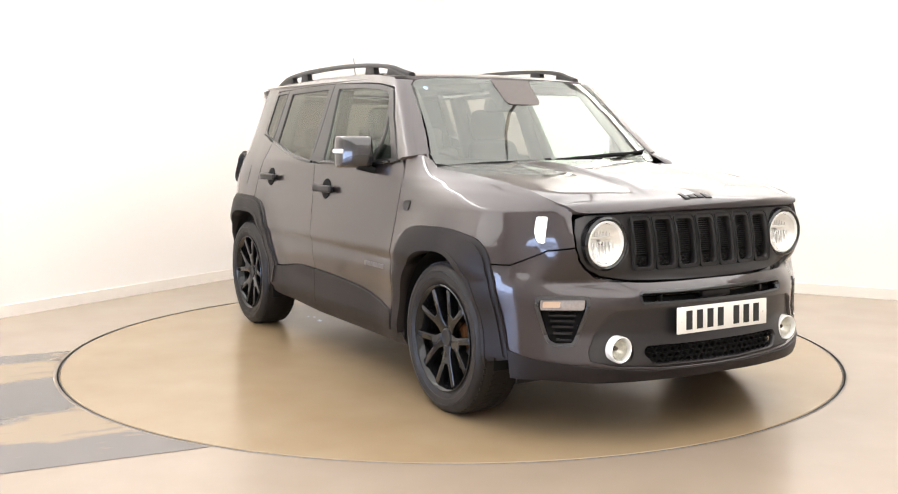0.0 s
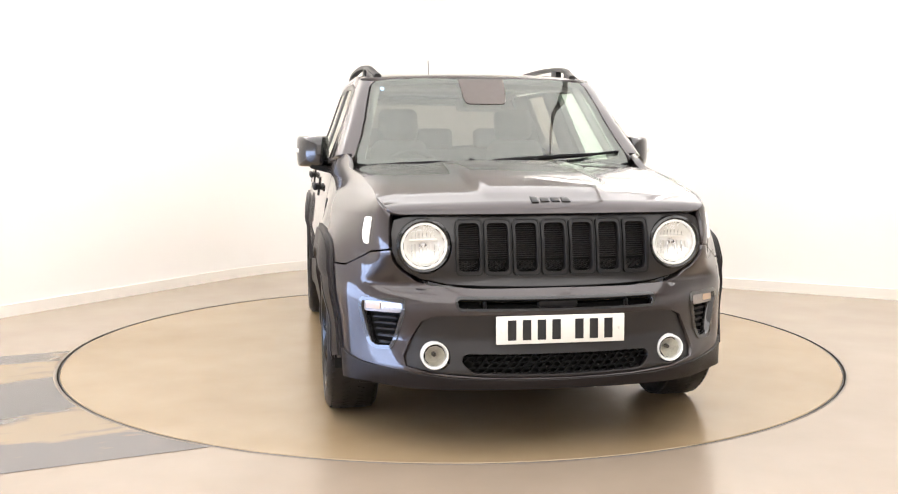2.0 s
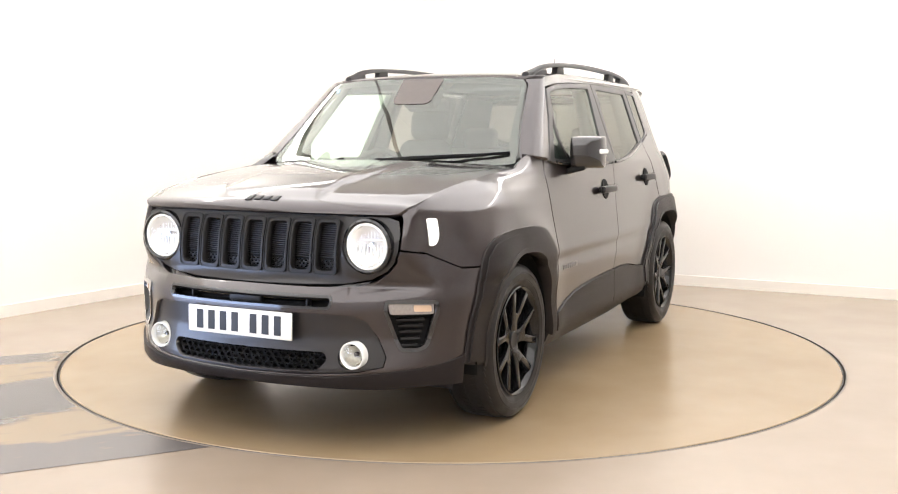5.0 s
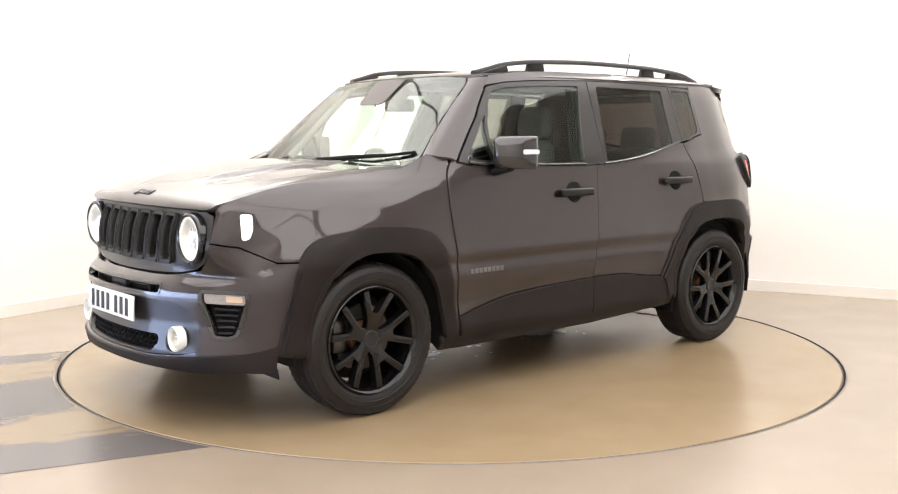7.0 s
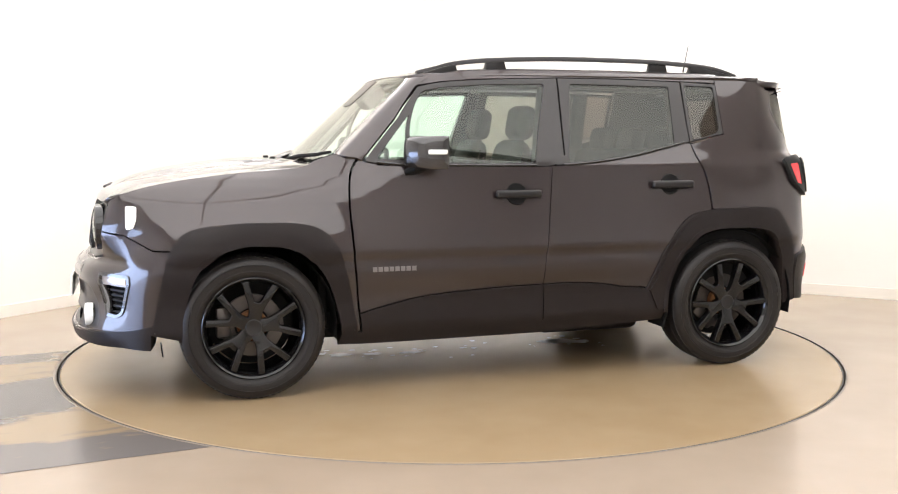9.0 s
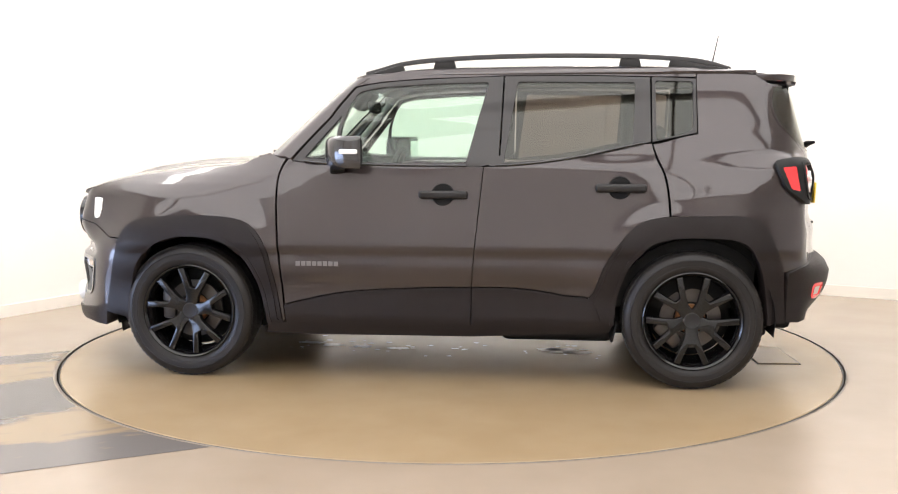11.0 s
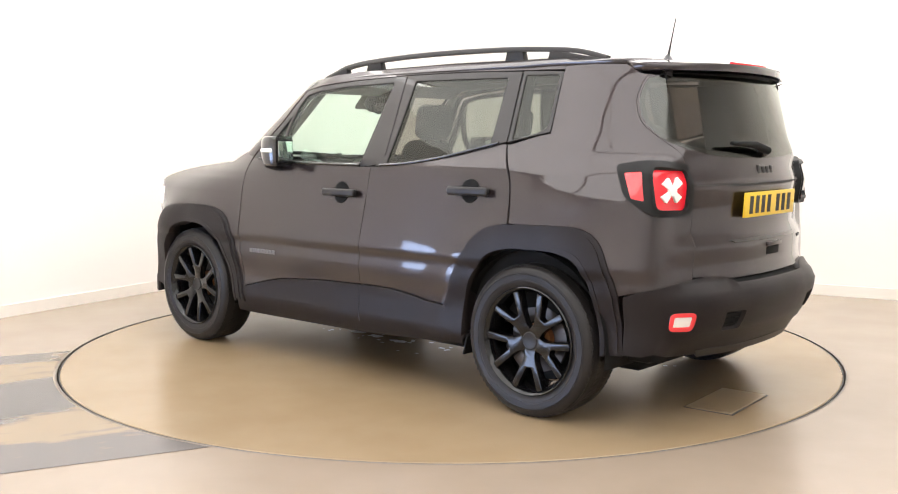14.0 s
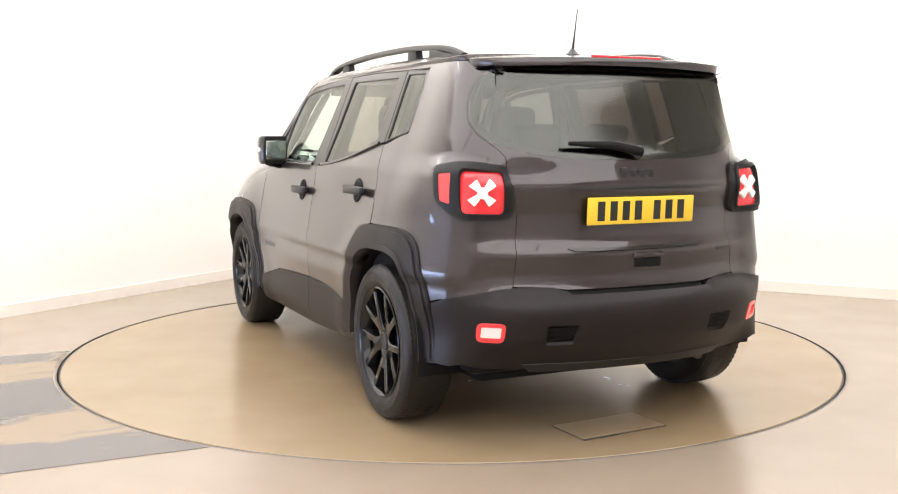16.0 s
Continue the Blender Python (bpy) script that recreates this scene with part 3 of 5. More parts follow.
def body_sides():
    g = 0.0024
    # front wings
    top = [(1.900, 0.965), (1.80, 1.002), (1.62, 1.040), (1.37, 1.072), (1.12, 1.094), (1.03, 1.104), (0.95, 1.140), (0.875, 1.166)]
    back = spline([(0.768, 1.146), (0.806, 1.07), (0.818, 0.95), (0.812, 0.80), (0.802, 0.66), (0.790, 0.52), (0.782, 0.42), (0.772, 0.305)], 4)
    arch = spline(ARCH_F_OUT, 4)
    arch = [p for p in arch if not (p[0] > 1.6 and p[1] < 0.712)]
    outline = spline(top, 4) + back + arch + [(1.652, 0.721), (1.735, 0.722), (1.80, 0.757), (1.86, 0.788)]
    nose_edge = F(LOW, [(0.657, 0.806), (0.658, 0.86), (0.654, 0.92), (0.646, 0.942)])
    hole = rounded([(1.850, 0.928), (1.800, 0.925), (1.802, 0.86), (1.820, 0.815), (1.852, 0.812)], 0.014)
    both("front_wing", LOW, shrink(S(LOW, outline) + nose_edge, g), PAINT, car, [S(LOW, hole)], depth=0.03, step=0.022)
    for ob in both("side_marker_lamp", LOW, shrink(S(LOW, hole), 0.003), LED_WHITE, car, depth=0.02, lift=0.004, step=0.015, label="lit white side marker lamp"):
        pass
    # doors below the windows
    bf = [p for p in spline(BELT, 4) if p[0] > -0.243]
    of = spline(DOOR_F_EDGE, 4)
    sill_f = [p for p in spline(SILL_LINE, 4) if p[0] > -0.18] + [(-0.1915, 0.494)]
    of = [p for p in of if p[1] > 0.40]
    gb = [p for p in spline(GAP_B, 4) if p[1] > 0.50]
    front = of + sill_f + gb[::-1] + bf[::-1]
    rear_belt = [p for p in spline(BELT, 4) if -1.07 < p[0] < -0.252]
    gc = spline(GAP_C, 4)
    archr = [p for p in spline(ARCH_R_OUT, 4) if p[0] > -1.16]
    sill_r = [(-0.1925, 0.494)] + [p for p in spline(SILL_LINE, 4) if p[0] < -0.20]
    rear = rear_belt + gc + archr[::-1] + sill_r[::-1] + gb[::-1]
    doors = {}
    doors["f"] = both("front_door", LOW, shrink(S(LOW, front), g), PAINT, car, depth=0.05, step=0.02)
    doors["r"] = both("rear_door", LOW, shrink(S(LOW, rear), g), PAINT, car, depth=0.05, step=0.02)
    # plastic cladding along the foot of the doors
    low_f = [(on(DOOR_F_EDGE, 0.30) + 0.004, 0.296), (-0.188, 0.30)]
    clad_f = [(0.776, 0.388)] + [(x, z - 0.002) for x, z in sill_f[1:]] + [low_f[1], (0.764, 0.296)]
    clad_r = [(x, z - 0.002) for x, z in sill_r if x > -0.77] + [(-0.775, 0.45), (-0.83, 0.32), (-0.80, 0.30), (-0.19, 0.30)]
    for key, cl in (("f", clad_f), ("r", clad_r)):
        for ob, flip in zip(doors[key], (False, True)):
            part("door_cladding", sheet(LOW, shrink(S(LOW, cl), g), depth=0.03, lift=0.010, flip=flip), PLASTIC, ob, "grained dark plastic cladding")
    # rocker under the doors
    rock = [(0.86, 0.295), (0.77, 0.293), (0.0, 0.296), (-0.83, 0.312), (-0.90, 0.32), (-0.88, 0.275), (-0.2, 0.235), (0.6, 0.228), (0.88, 0.235)]
    both("rocker", LOW, S(LOW, rock), PLASTIC, car, depth=0.12, lift=0.0)
    # wheel arch cladding
    fo = spline(ARCH_F_OUT, 4)
    fi = spline(ARCH_F_IN, 4)
    both("arch_cladding", LOW, S(LOW, fo + fi[::-1]), PLASTIC, car, depth=0.075, lift=0.011, label="grained dark plastic wheel arch")
    both("arch_face", LOW, shrink(S(LOW, fo + fi[::-1]), 0.020), PLASTIC, car, depth=0.010, lift=0.0185, step=0.03)
    both("arch_lip", LOW, S(LOW, [(x + (x - 1.24) * 0.055, z + max(0, z - 0.36) * 0.055) for x, z in fi] + fi[::-1]), PLASTIC, car, depth=0.09, lift=0.0225, step=0.03)
    ro = [(-0.83, 0.315), (-0.775, 0.44)] + spline(ARCH_R_OUT, 4) + [(-1.728, 0.46), (-1.735, 0.335)]
    ri = spline(ARCH_R_IN, 4)
    both("arch_cladding", LOW, S(LOW, ro + ri[::-1]), PLASTIC, car, depth=0.075, lift=0.011, label="grained dark plastic wheel arch")
    both("arch_face", LOW, shrink(S(LOW, ro + ri[::-1]), 0.020), PLASTIC, car, depth=0.010, lift=0.0185, step=0.03)
    both("arch_lip", LOW, S(LOW, [(x + (x + 1.285) * 0.055, z + max(0, z - 0.36) * 0.055) for x, z in ri] + ri[::-1]), PLASTIC, car, depth=0.09, lift=0.0225, step=0.03)
    # rear quarter: from the door gap round to the tailgate, and up the last pillar
    qt = [(-1.083, 1.212), (-1.105, 1.145), (-1.143, 1.06), (-1.162, 0.96), (-1.170, 0.862)]
    qb = [p for p in spline(ARCH_R_OUT, 4) if p[0] < -1.17] + [(-1.765, 0.598), (-1.82, 0.606)]
    low_edge = S(LOW, spline(qt, 4) + qb)
    tail_edge = [(4.66, 0.608), (4.76, 0.632)] + spline(HATCH_EDGE, 4)
    pillar = [(4.40, 1.535), (4.33, 1.560)]
    roofline = S(HIGH, [(-1.45, 1.566), (-1.304, 1.564), (-1.300, 1.53), (-1.304, 1.262), (-1.24, 1.252), (-1.10, 1.215)])
    outline = low_edge + tail_edge + pillar + roofline
    both("rear_quarter_panel", LOW, shrink(outline, g), PAINT, car, depth=0.04, step=0.028)
    return doors


def windows(doors):
    g = 0.002
    top = spline([(0.425, 1.500), (0.30, 1.525), (0.055, 1.543), (-0.345, 1.556), (-0.766, 1.556), (-1.075, 1.548)], 4)
    # front door frame with its window and the small front pane
    belt = [p for p in spline(BELT, 4)]
    bf = [p for p in belt if -0.250 < p[0] < 0.735]
    tf = [p for p in top if p[0] > -0.335]
    frame_f = [(0.735, 1.130), (0.545, 1.345)] + tf + [(-0.335, 1.556), (-0.250, 1.100)] + bf[::-1]
    glass_f = rounded([(0.464, 1.385), (0.412, 1.478), (0.30, 1.500), (0.05, 1.518), (-0.262, 1.526), (-0.160, 1.116), (0.20, 1.116), (0.465, 1.122)], [0.01, 0.03, 0, 0, 0.015, 0.01, 0, 0.01])
    pane_f = rounded([(0.672, 1.142), (0.580, 1.252), (0.490, 1.358), (0.486, 1.130)], 0.008)
    frame_r = [(-0.258, 1.100), (-0.343, 1.556)] + [p for p in top if -1.075 < p[0] < -0.35] + [(-1.072, 1.548), (-1.075, 1.222)] + [p for p in belt if -1.075 < p[0] < -0.252][::-1]
    glass_r = rounded([(-0.408, 1.528), (-1.000, 1.522), (-0.985, 1.212), (-0.80, 1.172), (-0.55, 1.132), (-0.345, 1.116)], [0.015, 0.015, 0.02, 0, 0, 0.01])
    quart = [(-1.080, 1.550), (-1.300, 1.540), (-1.300, 1.268), (-1.08, 1.222)]
    glass_q = rounded([(-1.098, 1.530), (-1.284, 1.525), (-1.282, 1.285), (-1.23, 1.262), (-1.100, 1.232)], [0.012, 0.015, 0.03, 0.02, 0.01])
    for k, fr, panes in (("f", frame_f, (glass_f, pane_f)), ("r", frame_r, (glass_r,))):
        for ob, flip in zip(doors[k], (False, True)):
            part("window_frame", sheet(HIGH, shrink(S(HIGH, fr), g), [S(HIGH, p) for p in panes], flip=flip, depth=0.035, step=0.03), TRIM, ob, "dark window frame")
            for p in panes:
                part("window_pane", sheet(HIGH, S(HIGH, p), flip=flip, depth=0.004, lift=-0.007, step=0.05), GLASS if k == "f" else DARK_GLASS, ob, "clear side window" if k == "f" else "dark tinted side window").visible_shadow = False
            # seal strip along the belt and a bright line above it
            if k == "f":
                line = [p for p in belt if -0.243 < p[0] < 0.69]
            else:
                line = [p for p in belt if -1.06 < p[0] < -0.256]
            pts = np.stack(HIGH(np.array([us(HIGH, *p) for p in line]), np.array([p[1] for p in line])), 1)
            pts = [(p[0], (p[1] + 0.004) * (-1 if flip else 1), p[2] + 0.006) for p in pts]
            part("belt_seal", tube(pts, 0.0075, 8), GLOSS_BLACK, ob)
    for flip in (False, True):
        q = part("quarter_window", sheet(HIGH, shrink(S(HIGH, quart), g), [S(HIGH, glass_q)], flip=flip, depth=0.03), TRIM, car, "dark framed quarter window")
        part("window_pane", sheet(HIGH, S(HIGH, glass_q), flip=flip, depth=0.004, lift=-0.006, step=0.05), DARK_GLASS, q).visible_shadow = False
    # windscreen and its pillars
    edge = [(1.165, 0.684), (1.25, 0.650), (1.343, 0.622), (1.45, 0.596), (1.52, 0.576), (1.545, 0.550)]
    half = [(0, 1.100), (0.3, 1.096), (0.55, 1.100), (0.70, 1.118)] + [(y + 0.012, z) for z, y in edge] + [(0.40, 1.560), (0.2, 1.567), (0, 1.568)]
    full = F(HIGH, half + [(-y, z) for y, z in half[::-1][1:-1]])
    part("windscreen", sheet(HIGH, full, depth=0.005, step=0.05), SCREEN_GLASS, car, "clear laminated windscreen").visible_shadow = False
    pil_in = [(uf(HIGH, y + 0.010, z), z) for y, z in half[3:10]]
    pil_out = S(HIGH, [(0.36, 1.552), (0.438, 1.504), (0.558, 1.347), (0.746, 1.136), (0.775, 1.148), (0.86, 1.165)])
    both("front_pillar", HIGH, pil_in[1:] + pil_out + [(uf(HIGH, 0.735, 1.12), 1.12)], PAINT, car, depth=0.05)
    band = F(HIGH, half + [(-y, z) for y, z in half[::-1][1:-1]])
    part("screen_border", sheet(HIGH, band, [shrink(band, 0.032)], depth=0.002, lift=-0.003), MATT_BLACK, car, "black printed border of the windscreen").visible_shadow = False
    # lies on the glass; the reflection over the print is in its grey
    patch = F(HIGH, rounded([(-0.125, 1.556), (0.125, 1.556), (0.112, 1.432), (0.09, 1.418), (-0.09, 1.418), (-0.112, 1.432)], 0.012))
    part("sensor_patch", sheet(HIGH, patch, depth=0.001, lift=0.003, step=0.05), TRIM_DARK, car, "black printed patch over the sensor")


TRIM = material("dark_grey_window_trim", (0.0115, 0.0096, 0.0096), 0.38, 0.1, 0.25, vary=0.05, scale=20)


def roof_z(x, y):
    base = np.interp(x, [-1.95, -1.80, -1.6, -1.2, -0.6, 0.0, 0.25, 0.38, 0.46], [1.56, 1.577, 1.600, 1.619, 1.625, 1.617, 1.603, 1.590, 1.582])
    w = np.abs(y)
    return base - 0.012 * (w / 0.6) ** 2 - 0.05 * np.clip((w - 0.585) / 0.08, 0, 2) ** 2


def roof():
    def fm(x, y):
        # rounded lengthways by averaging
        z = sum(roof_z(x + d, y) for d in (-0.09, -0.06, -0.03, 0, 0.03, 0.06, 0.09)) / 7
        return x - 0.045 * (np.abs(y) / 0.55) ** 2 * np.clip((x - 0.1) / 0.28, 0, 1), y, z - 0.014 * np.clip((x - 0.40) / 0.1, 0, 1.2) ** 2
    half = [(0.505, 0), (0.505, 0.25), (0.503, 0.45), (0.495, 0.545), (0.45, 0.598), (0.30, 0.635), (0.12, 0.650), (-0.1, 0.653), (-0.6, 0.656), (-1.1, 0.650), (-1.45, 0.632), (-1.60, 0.61), (-1.62, 0.3), (-1.625, 0)]
    outline = half + [(x, -y) for x, y in half[::-1][1:-1]]
    part("roof", sheet(fm, outline, depth=0.03, step=0.05), PAINT, car)
    strip = [(0.445, 1.508), (0.30, 1.531), (0.055, 1.549), (-0.345, 1.562), (-0.766, 1.562), (-1.075, 1.554), (-1.30, 1.550), (-1.30, 1.592), (-0.6, 1.600), (0.0, 1.594), (0.2, 1.584), (0.38, 1.562)]
    both("roof_side", HIGH, S(HIGH, strip), PAINT, car, depth=0.02, lift=-0.003, step=0.04)
    # light lining under the roof
    inner = [(min(x * 0.97, 0.36), y * 0.93) for x, y in outline]
    part("headliner", sheet(lambda a, b: (a, b, fm(a, b)[2] - 0.035), inner, depth=0.01, step=0.1), TRIM_GREY, car, "light grey roof lining")
    # roof rails on three feet
    for s in (1, -1):
        xs = [0.40, 0.31, 0.20, 0.0, -0.4, -0.9, -1.2, -1.35, -1.48]
        zz = [1.574, 1.596, 1.624, 1.645, 1.660, 1.657, 1.642, 1.624, 1.588]
        ys = [0.545, 0.556, 0.568, 0.576, 0.580, 0.578, 0.570, 0.562, 0.556]
        path = spline(list(zip(xs, ys, zz)), 6)
        bm = bmesh.new()
        rings = []
        for x, y, z in path:
            ring = []
            for dy, dz in ((-0.020, -0.009), (-0.018, 0.008), (-0.009, 0.014), (0.010, 0.014), (0.019, 0.007), (0.020, -0.009)):
                ring.append(bm.verts.new((x, s * (y + dy), z + dz)))
            rings.append(ring)
        for p, q in zip(rings, rings[1:]):
            for k in range(6):
                bm.faces.new((p[k], p[(k + 1) % 6], q[(k + 1) % 6], q[k]))
        bm.faces.new(rings[0])
        bm.faces.new(rings[-1])
        bmesh.ops.recalc_face_normals(bm, faces=bm.faces)
        rail = part("roof_rail", smooth(bm, 50), SATIN_BLACK, car, "satin black roof rail")
        for x0, x1, zb in ((0.38, 0.185, 0), (0.04, -0.085, 0), (-0.915, -1.035, 0), (-1.165, -1.46, 0)):
            zt = [float(np.interp(-x, [-q for q in xs], zz)) for x in (x0, x1)]
            zlow = [float(fm(np.array([x]), np.array([0.57]))[2][0]) - 0.015 for x in (x0, x1)]
            f = lambda a, b, h: (a, s * (0.556 + h), b)
            part("rail_foot", prism([(x0, zlow[0]), (x1, zlow[1]), (x1 + 0.015, zt[1]), (x0 - 0.015, zt[0])], 0.034, f, 0.006), SATIN_BLACK, rail)
    # aerial
    z0 = float(fm(np.array([-1.46]), np.array([0.0]))[2][0])
    an = part("aerial", lathe([(0.036, z0 - 0.01), (0.034, z0 + 0.008), (0.020, z0 + 0.020), (0.009, z0 + 0.034), (0, z0 + 0.036)], 20, "Z", (-1.46, 0.01, 0)), GLOSS_BLACK, car, "black roof aerial")
    part("rod", tube([(-1.46, 0.01, z0 + 0.02), (-1.476, 0.01, z0 + 0.10), (-1.497, 0.01, z0 + 0.205)], [0.0075, 0.0035, 0.0028], 8), GLOSS_BLACK, an)


def bonnet():
    # profile along the middle, from the lip back to the screen
    prof = spline([(2.004, 0.930), (2.000, 0.945), (1.978, 0.978), (1.93, 1.000), (1.825, 1.034), (1.60, 1.074), (1.38, 1.102), (1.16, 1.118), (1.00, 1.126)], 8)
    pr = np.array(prof)
    arc = np.concatenate([[0], np.cumsum(np.linalg.norm(np.diff(pr, axis=0), axis=1))])
    L = arc[-1]
    def fm(s, y):
        s = np.clip(s, -0.05, L + 0.05)
        x = np.interp(s, arc, pr[:, 0])
        z = np.interp(s, arc, pr[:, 1])
        w = np.abs(y)
        t = np.clip(s / L, 0, 1)
        x = x - (0.050 * (1 - t) + 0.060 * t) * (w / 0.62) ** 2.2
        k = np.clip((s - 0.005) / 0.11, 0, 1)
        z = z - k * (0.016 - 0.004 * t) * (w / 0.65) ** 2 - 0.012 * np.clip((w - 0.60) / 0.1, 0, 2) ** 2 * k
        # raised middle, wider to the rear, with firm shoulders
        wb = 0.235 + 0.075 * t
        h = 0.020 * np.clip((s - 0.10) / 0.25, 0, 1) * np.clip((L * 1.02 - s) / 0.2, 0, 1)
        q = np.clip((wb + 0.04 - w) / 0.055, 0, 1)
        z = z + h * q * q * (3 - 2 * q)
        return x, y, z
    def fm2(s, y):
        """Smoothed along the profile."""
        parts = [fm(s + d, y) for d in (-0.016, -0.008, 0, 0.008, 0.016)]
        return tuple(sum(p[i] for p in parts) / 5 for i in range(3))
    half = [(0.012, 0), (0.012, 0.35), (0.012, 0.60), (0.020, 0.640), (0.05, 0.664), (0.20, 0.690), (0.40, 0.702), (0.65, 0.710), (0.90, 0.714), (0.985, 0.716), (L - 0.02, 0.70), (L, 0.5), (L, 0.25), (L, 0)]
    outline = rounded(half + [(s, -y) for s, y in half[::-1][1:-1]], 0.01, 2)
    b = part("bonnet", sheet(lambda y, s: fm2(s, y), [(y, s) for s, y in outline], depth=0.03, step=0.03), PAINT, car)
    # maker's badge on the lip, as plain shapes
    for i, (y, w, hgt) in enumerate(((-0.066, 0.030, 0.050), (-0.024, 0.036, 0.034), (0.020, 0.036, 0.034), (0.063, 0.036, 0.042))):
        s0 = 0.088
        x, yy, z = [float(q[0]) for q in fm2(np.array([s0]), np.array([y]))]
        x2, _, z2 = [float(q[0]) for q in fm2(np.array([s0 + 0.02]), np.array([y]))]
        tilt = math.degrees(math.atan2(z2 - z, x - x2))
        part("badge", rbox((hgt, w, 0.006), (x, y, z + 0.001), (0, tilt, 0), 0.012, 2), SATIN_BLACK, b, "raised dark badge shape")
    for y in (-0.16, 0.16):
        x, yy, z = [float(q[0]) for q in fm2(np.array([L - 0.10]), np.array([y]))]
        part("washer_jet", rbox((0.03, 0.026, 0.012), (x, y, z + 0.004), (0, 4, 0), 0.005, 2), MATT_BLACK, b)
    # scuttle panel between bonnet and screen
    sc = [(y, 0) for y in np.linspace(-0.745, 0.745, 23)]
    bm = bmesh.new()
    rows = []
    for y, _ in sc:
        w = abs(y)
        xa = 1.03 - 0.075 * (w / 0.62) ** 2.2
        xb = 0.96 - 0.11 * (w / 0.66) ** 2.2
        rows.append([bm.verts.new((xa, y, 1.100 - 0.022 * (w / 0.7) ** 2)), bm.verts.new((xb - 0.02, y, 1.112 - 0.010 * (w / 0.7) ** 2)), bm.verts.new((xb - 0.05, y, 1.03))])
    for p, q in zip(rows, rows[1:]):
        bm.faces.new((p[0], q[0], q[1], p[1]))
        bm.faces.new((p[1], q[1], q[2], p[2]))
    bmesh.ops.recalc_face_normals(bm, faces=bm.faces)
    part("scuttle_panel", smooth(bm), MATT_BLACK, car, "black scuttle panel under the windscreen")
    # wipers lying on the screen
    for arm, blade in (([(0.985, -0.03, 1.124), (0.962, 0.28, 1.146), (0.905, 0.52, 1.158)], [(0.965, 0.10, 1.134), (0.938, 0.40, 1.150), (0.872, 0.66, 1.172)]),
                       ([(0.965, -0.64, 1.100), (0.995, -0.36, 1.118), (1.005, -0.12, 1.120)], [(0.985, -0.50, 1.108), (1.002, -0.20, 1.118)])):
        w = part("windscreen_wiper", tube(spline(arm, 4), [0.014 - 0.0007 * i for i in range(9)], 8), MATT_BLACK, car, "black windscreen wiper")
        part("blade", tube(spline(blade, 4), 0.008, 6), MATT_BLACK, w)
    st = [(uf(HIGH, -0.535 + 0.011 * math.cos(i * math.pi / 8), 1.500 + 0.011 * math.sin(i * math.pi / 8)), 1.500 + 0.011 * math.sin(i * math.pi / 8)) for i in range(16)]
    part("windscreen_sticker", sheet(HIGH, st, step=0.02, depth=0.001, lift=0.0015), STICKER, car, "small pale blue round sticker")


# ---- nose ----
def slot_shape(c, w=0.047, top=0.912, bottom=0.708):
    return rounded([(c - w, top), (c + w, top), (c + w, bottom), (c - w, bottom)], 0.022, 4)


SLOTS = [-0.3435 + 0.1145 * i for i in range(7)]
LAMP_Y, LAMP_Z, LAMP_R = 0.520, 0.816, 0.097


def disc_on(fm, y, z, r, n=40, squash=1.0):
    """A round outline on the nose, true round when seen from ahead."""
    return F(fm, [(y + r * math.cos(2 * math.pi * i / n), z + r * squash * math.sin(2 * math.pi * i / n)) for i in range(n)])


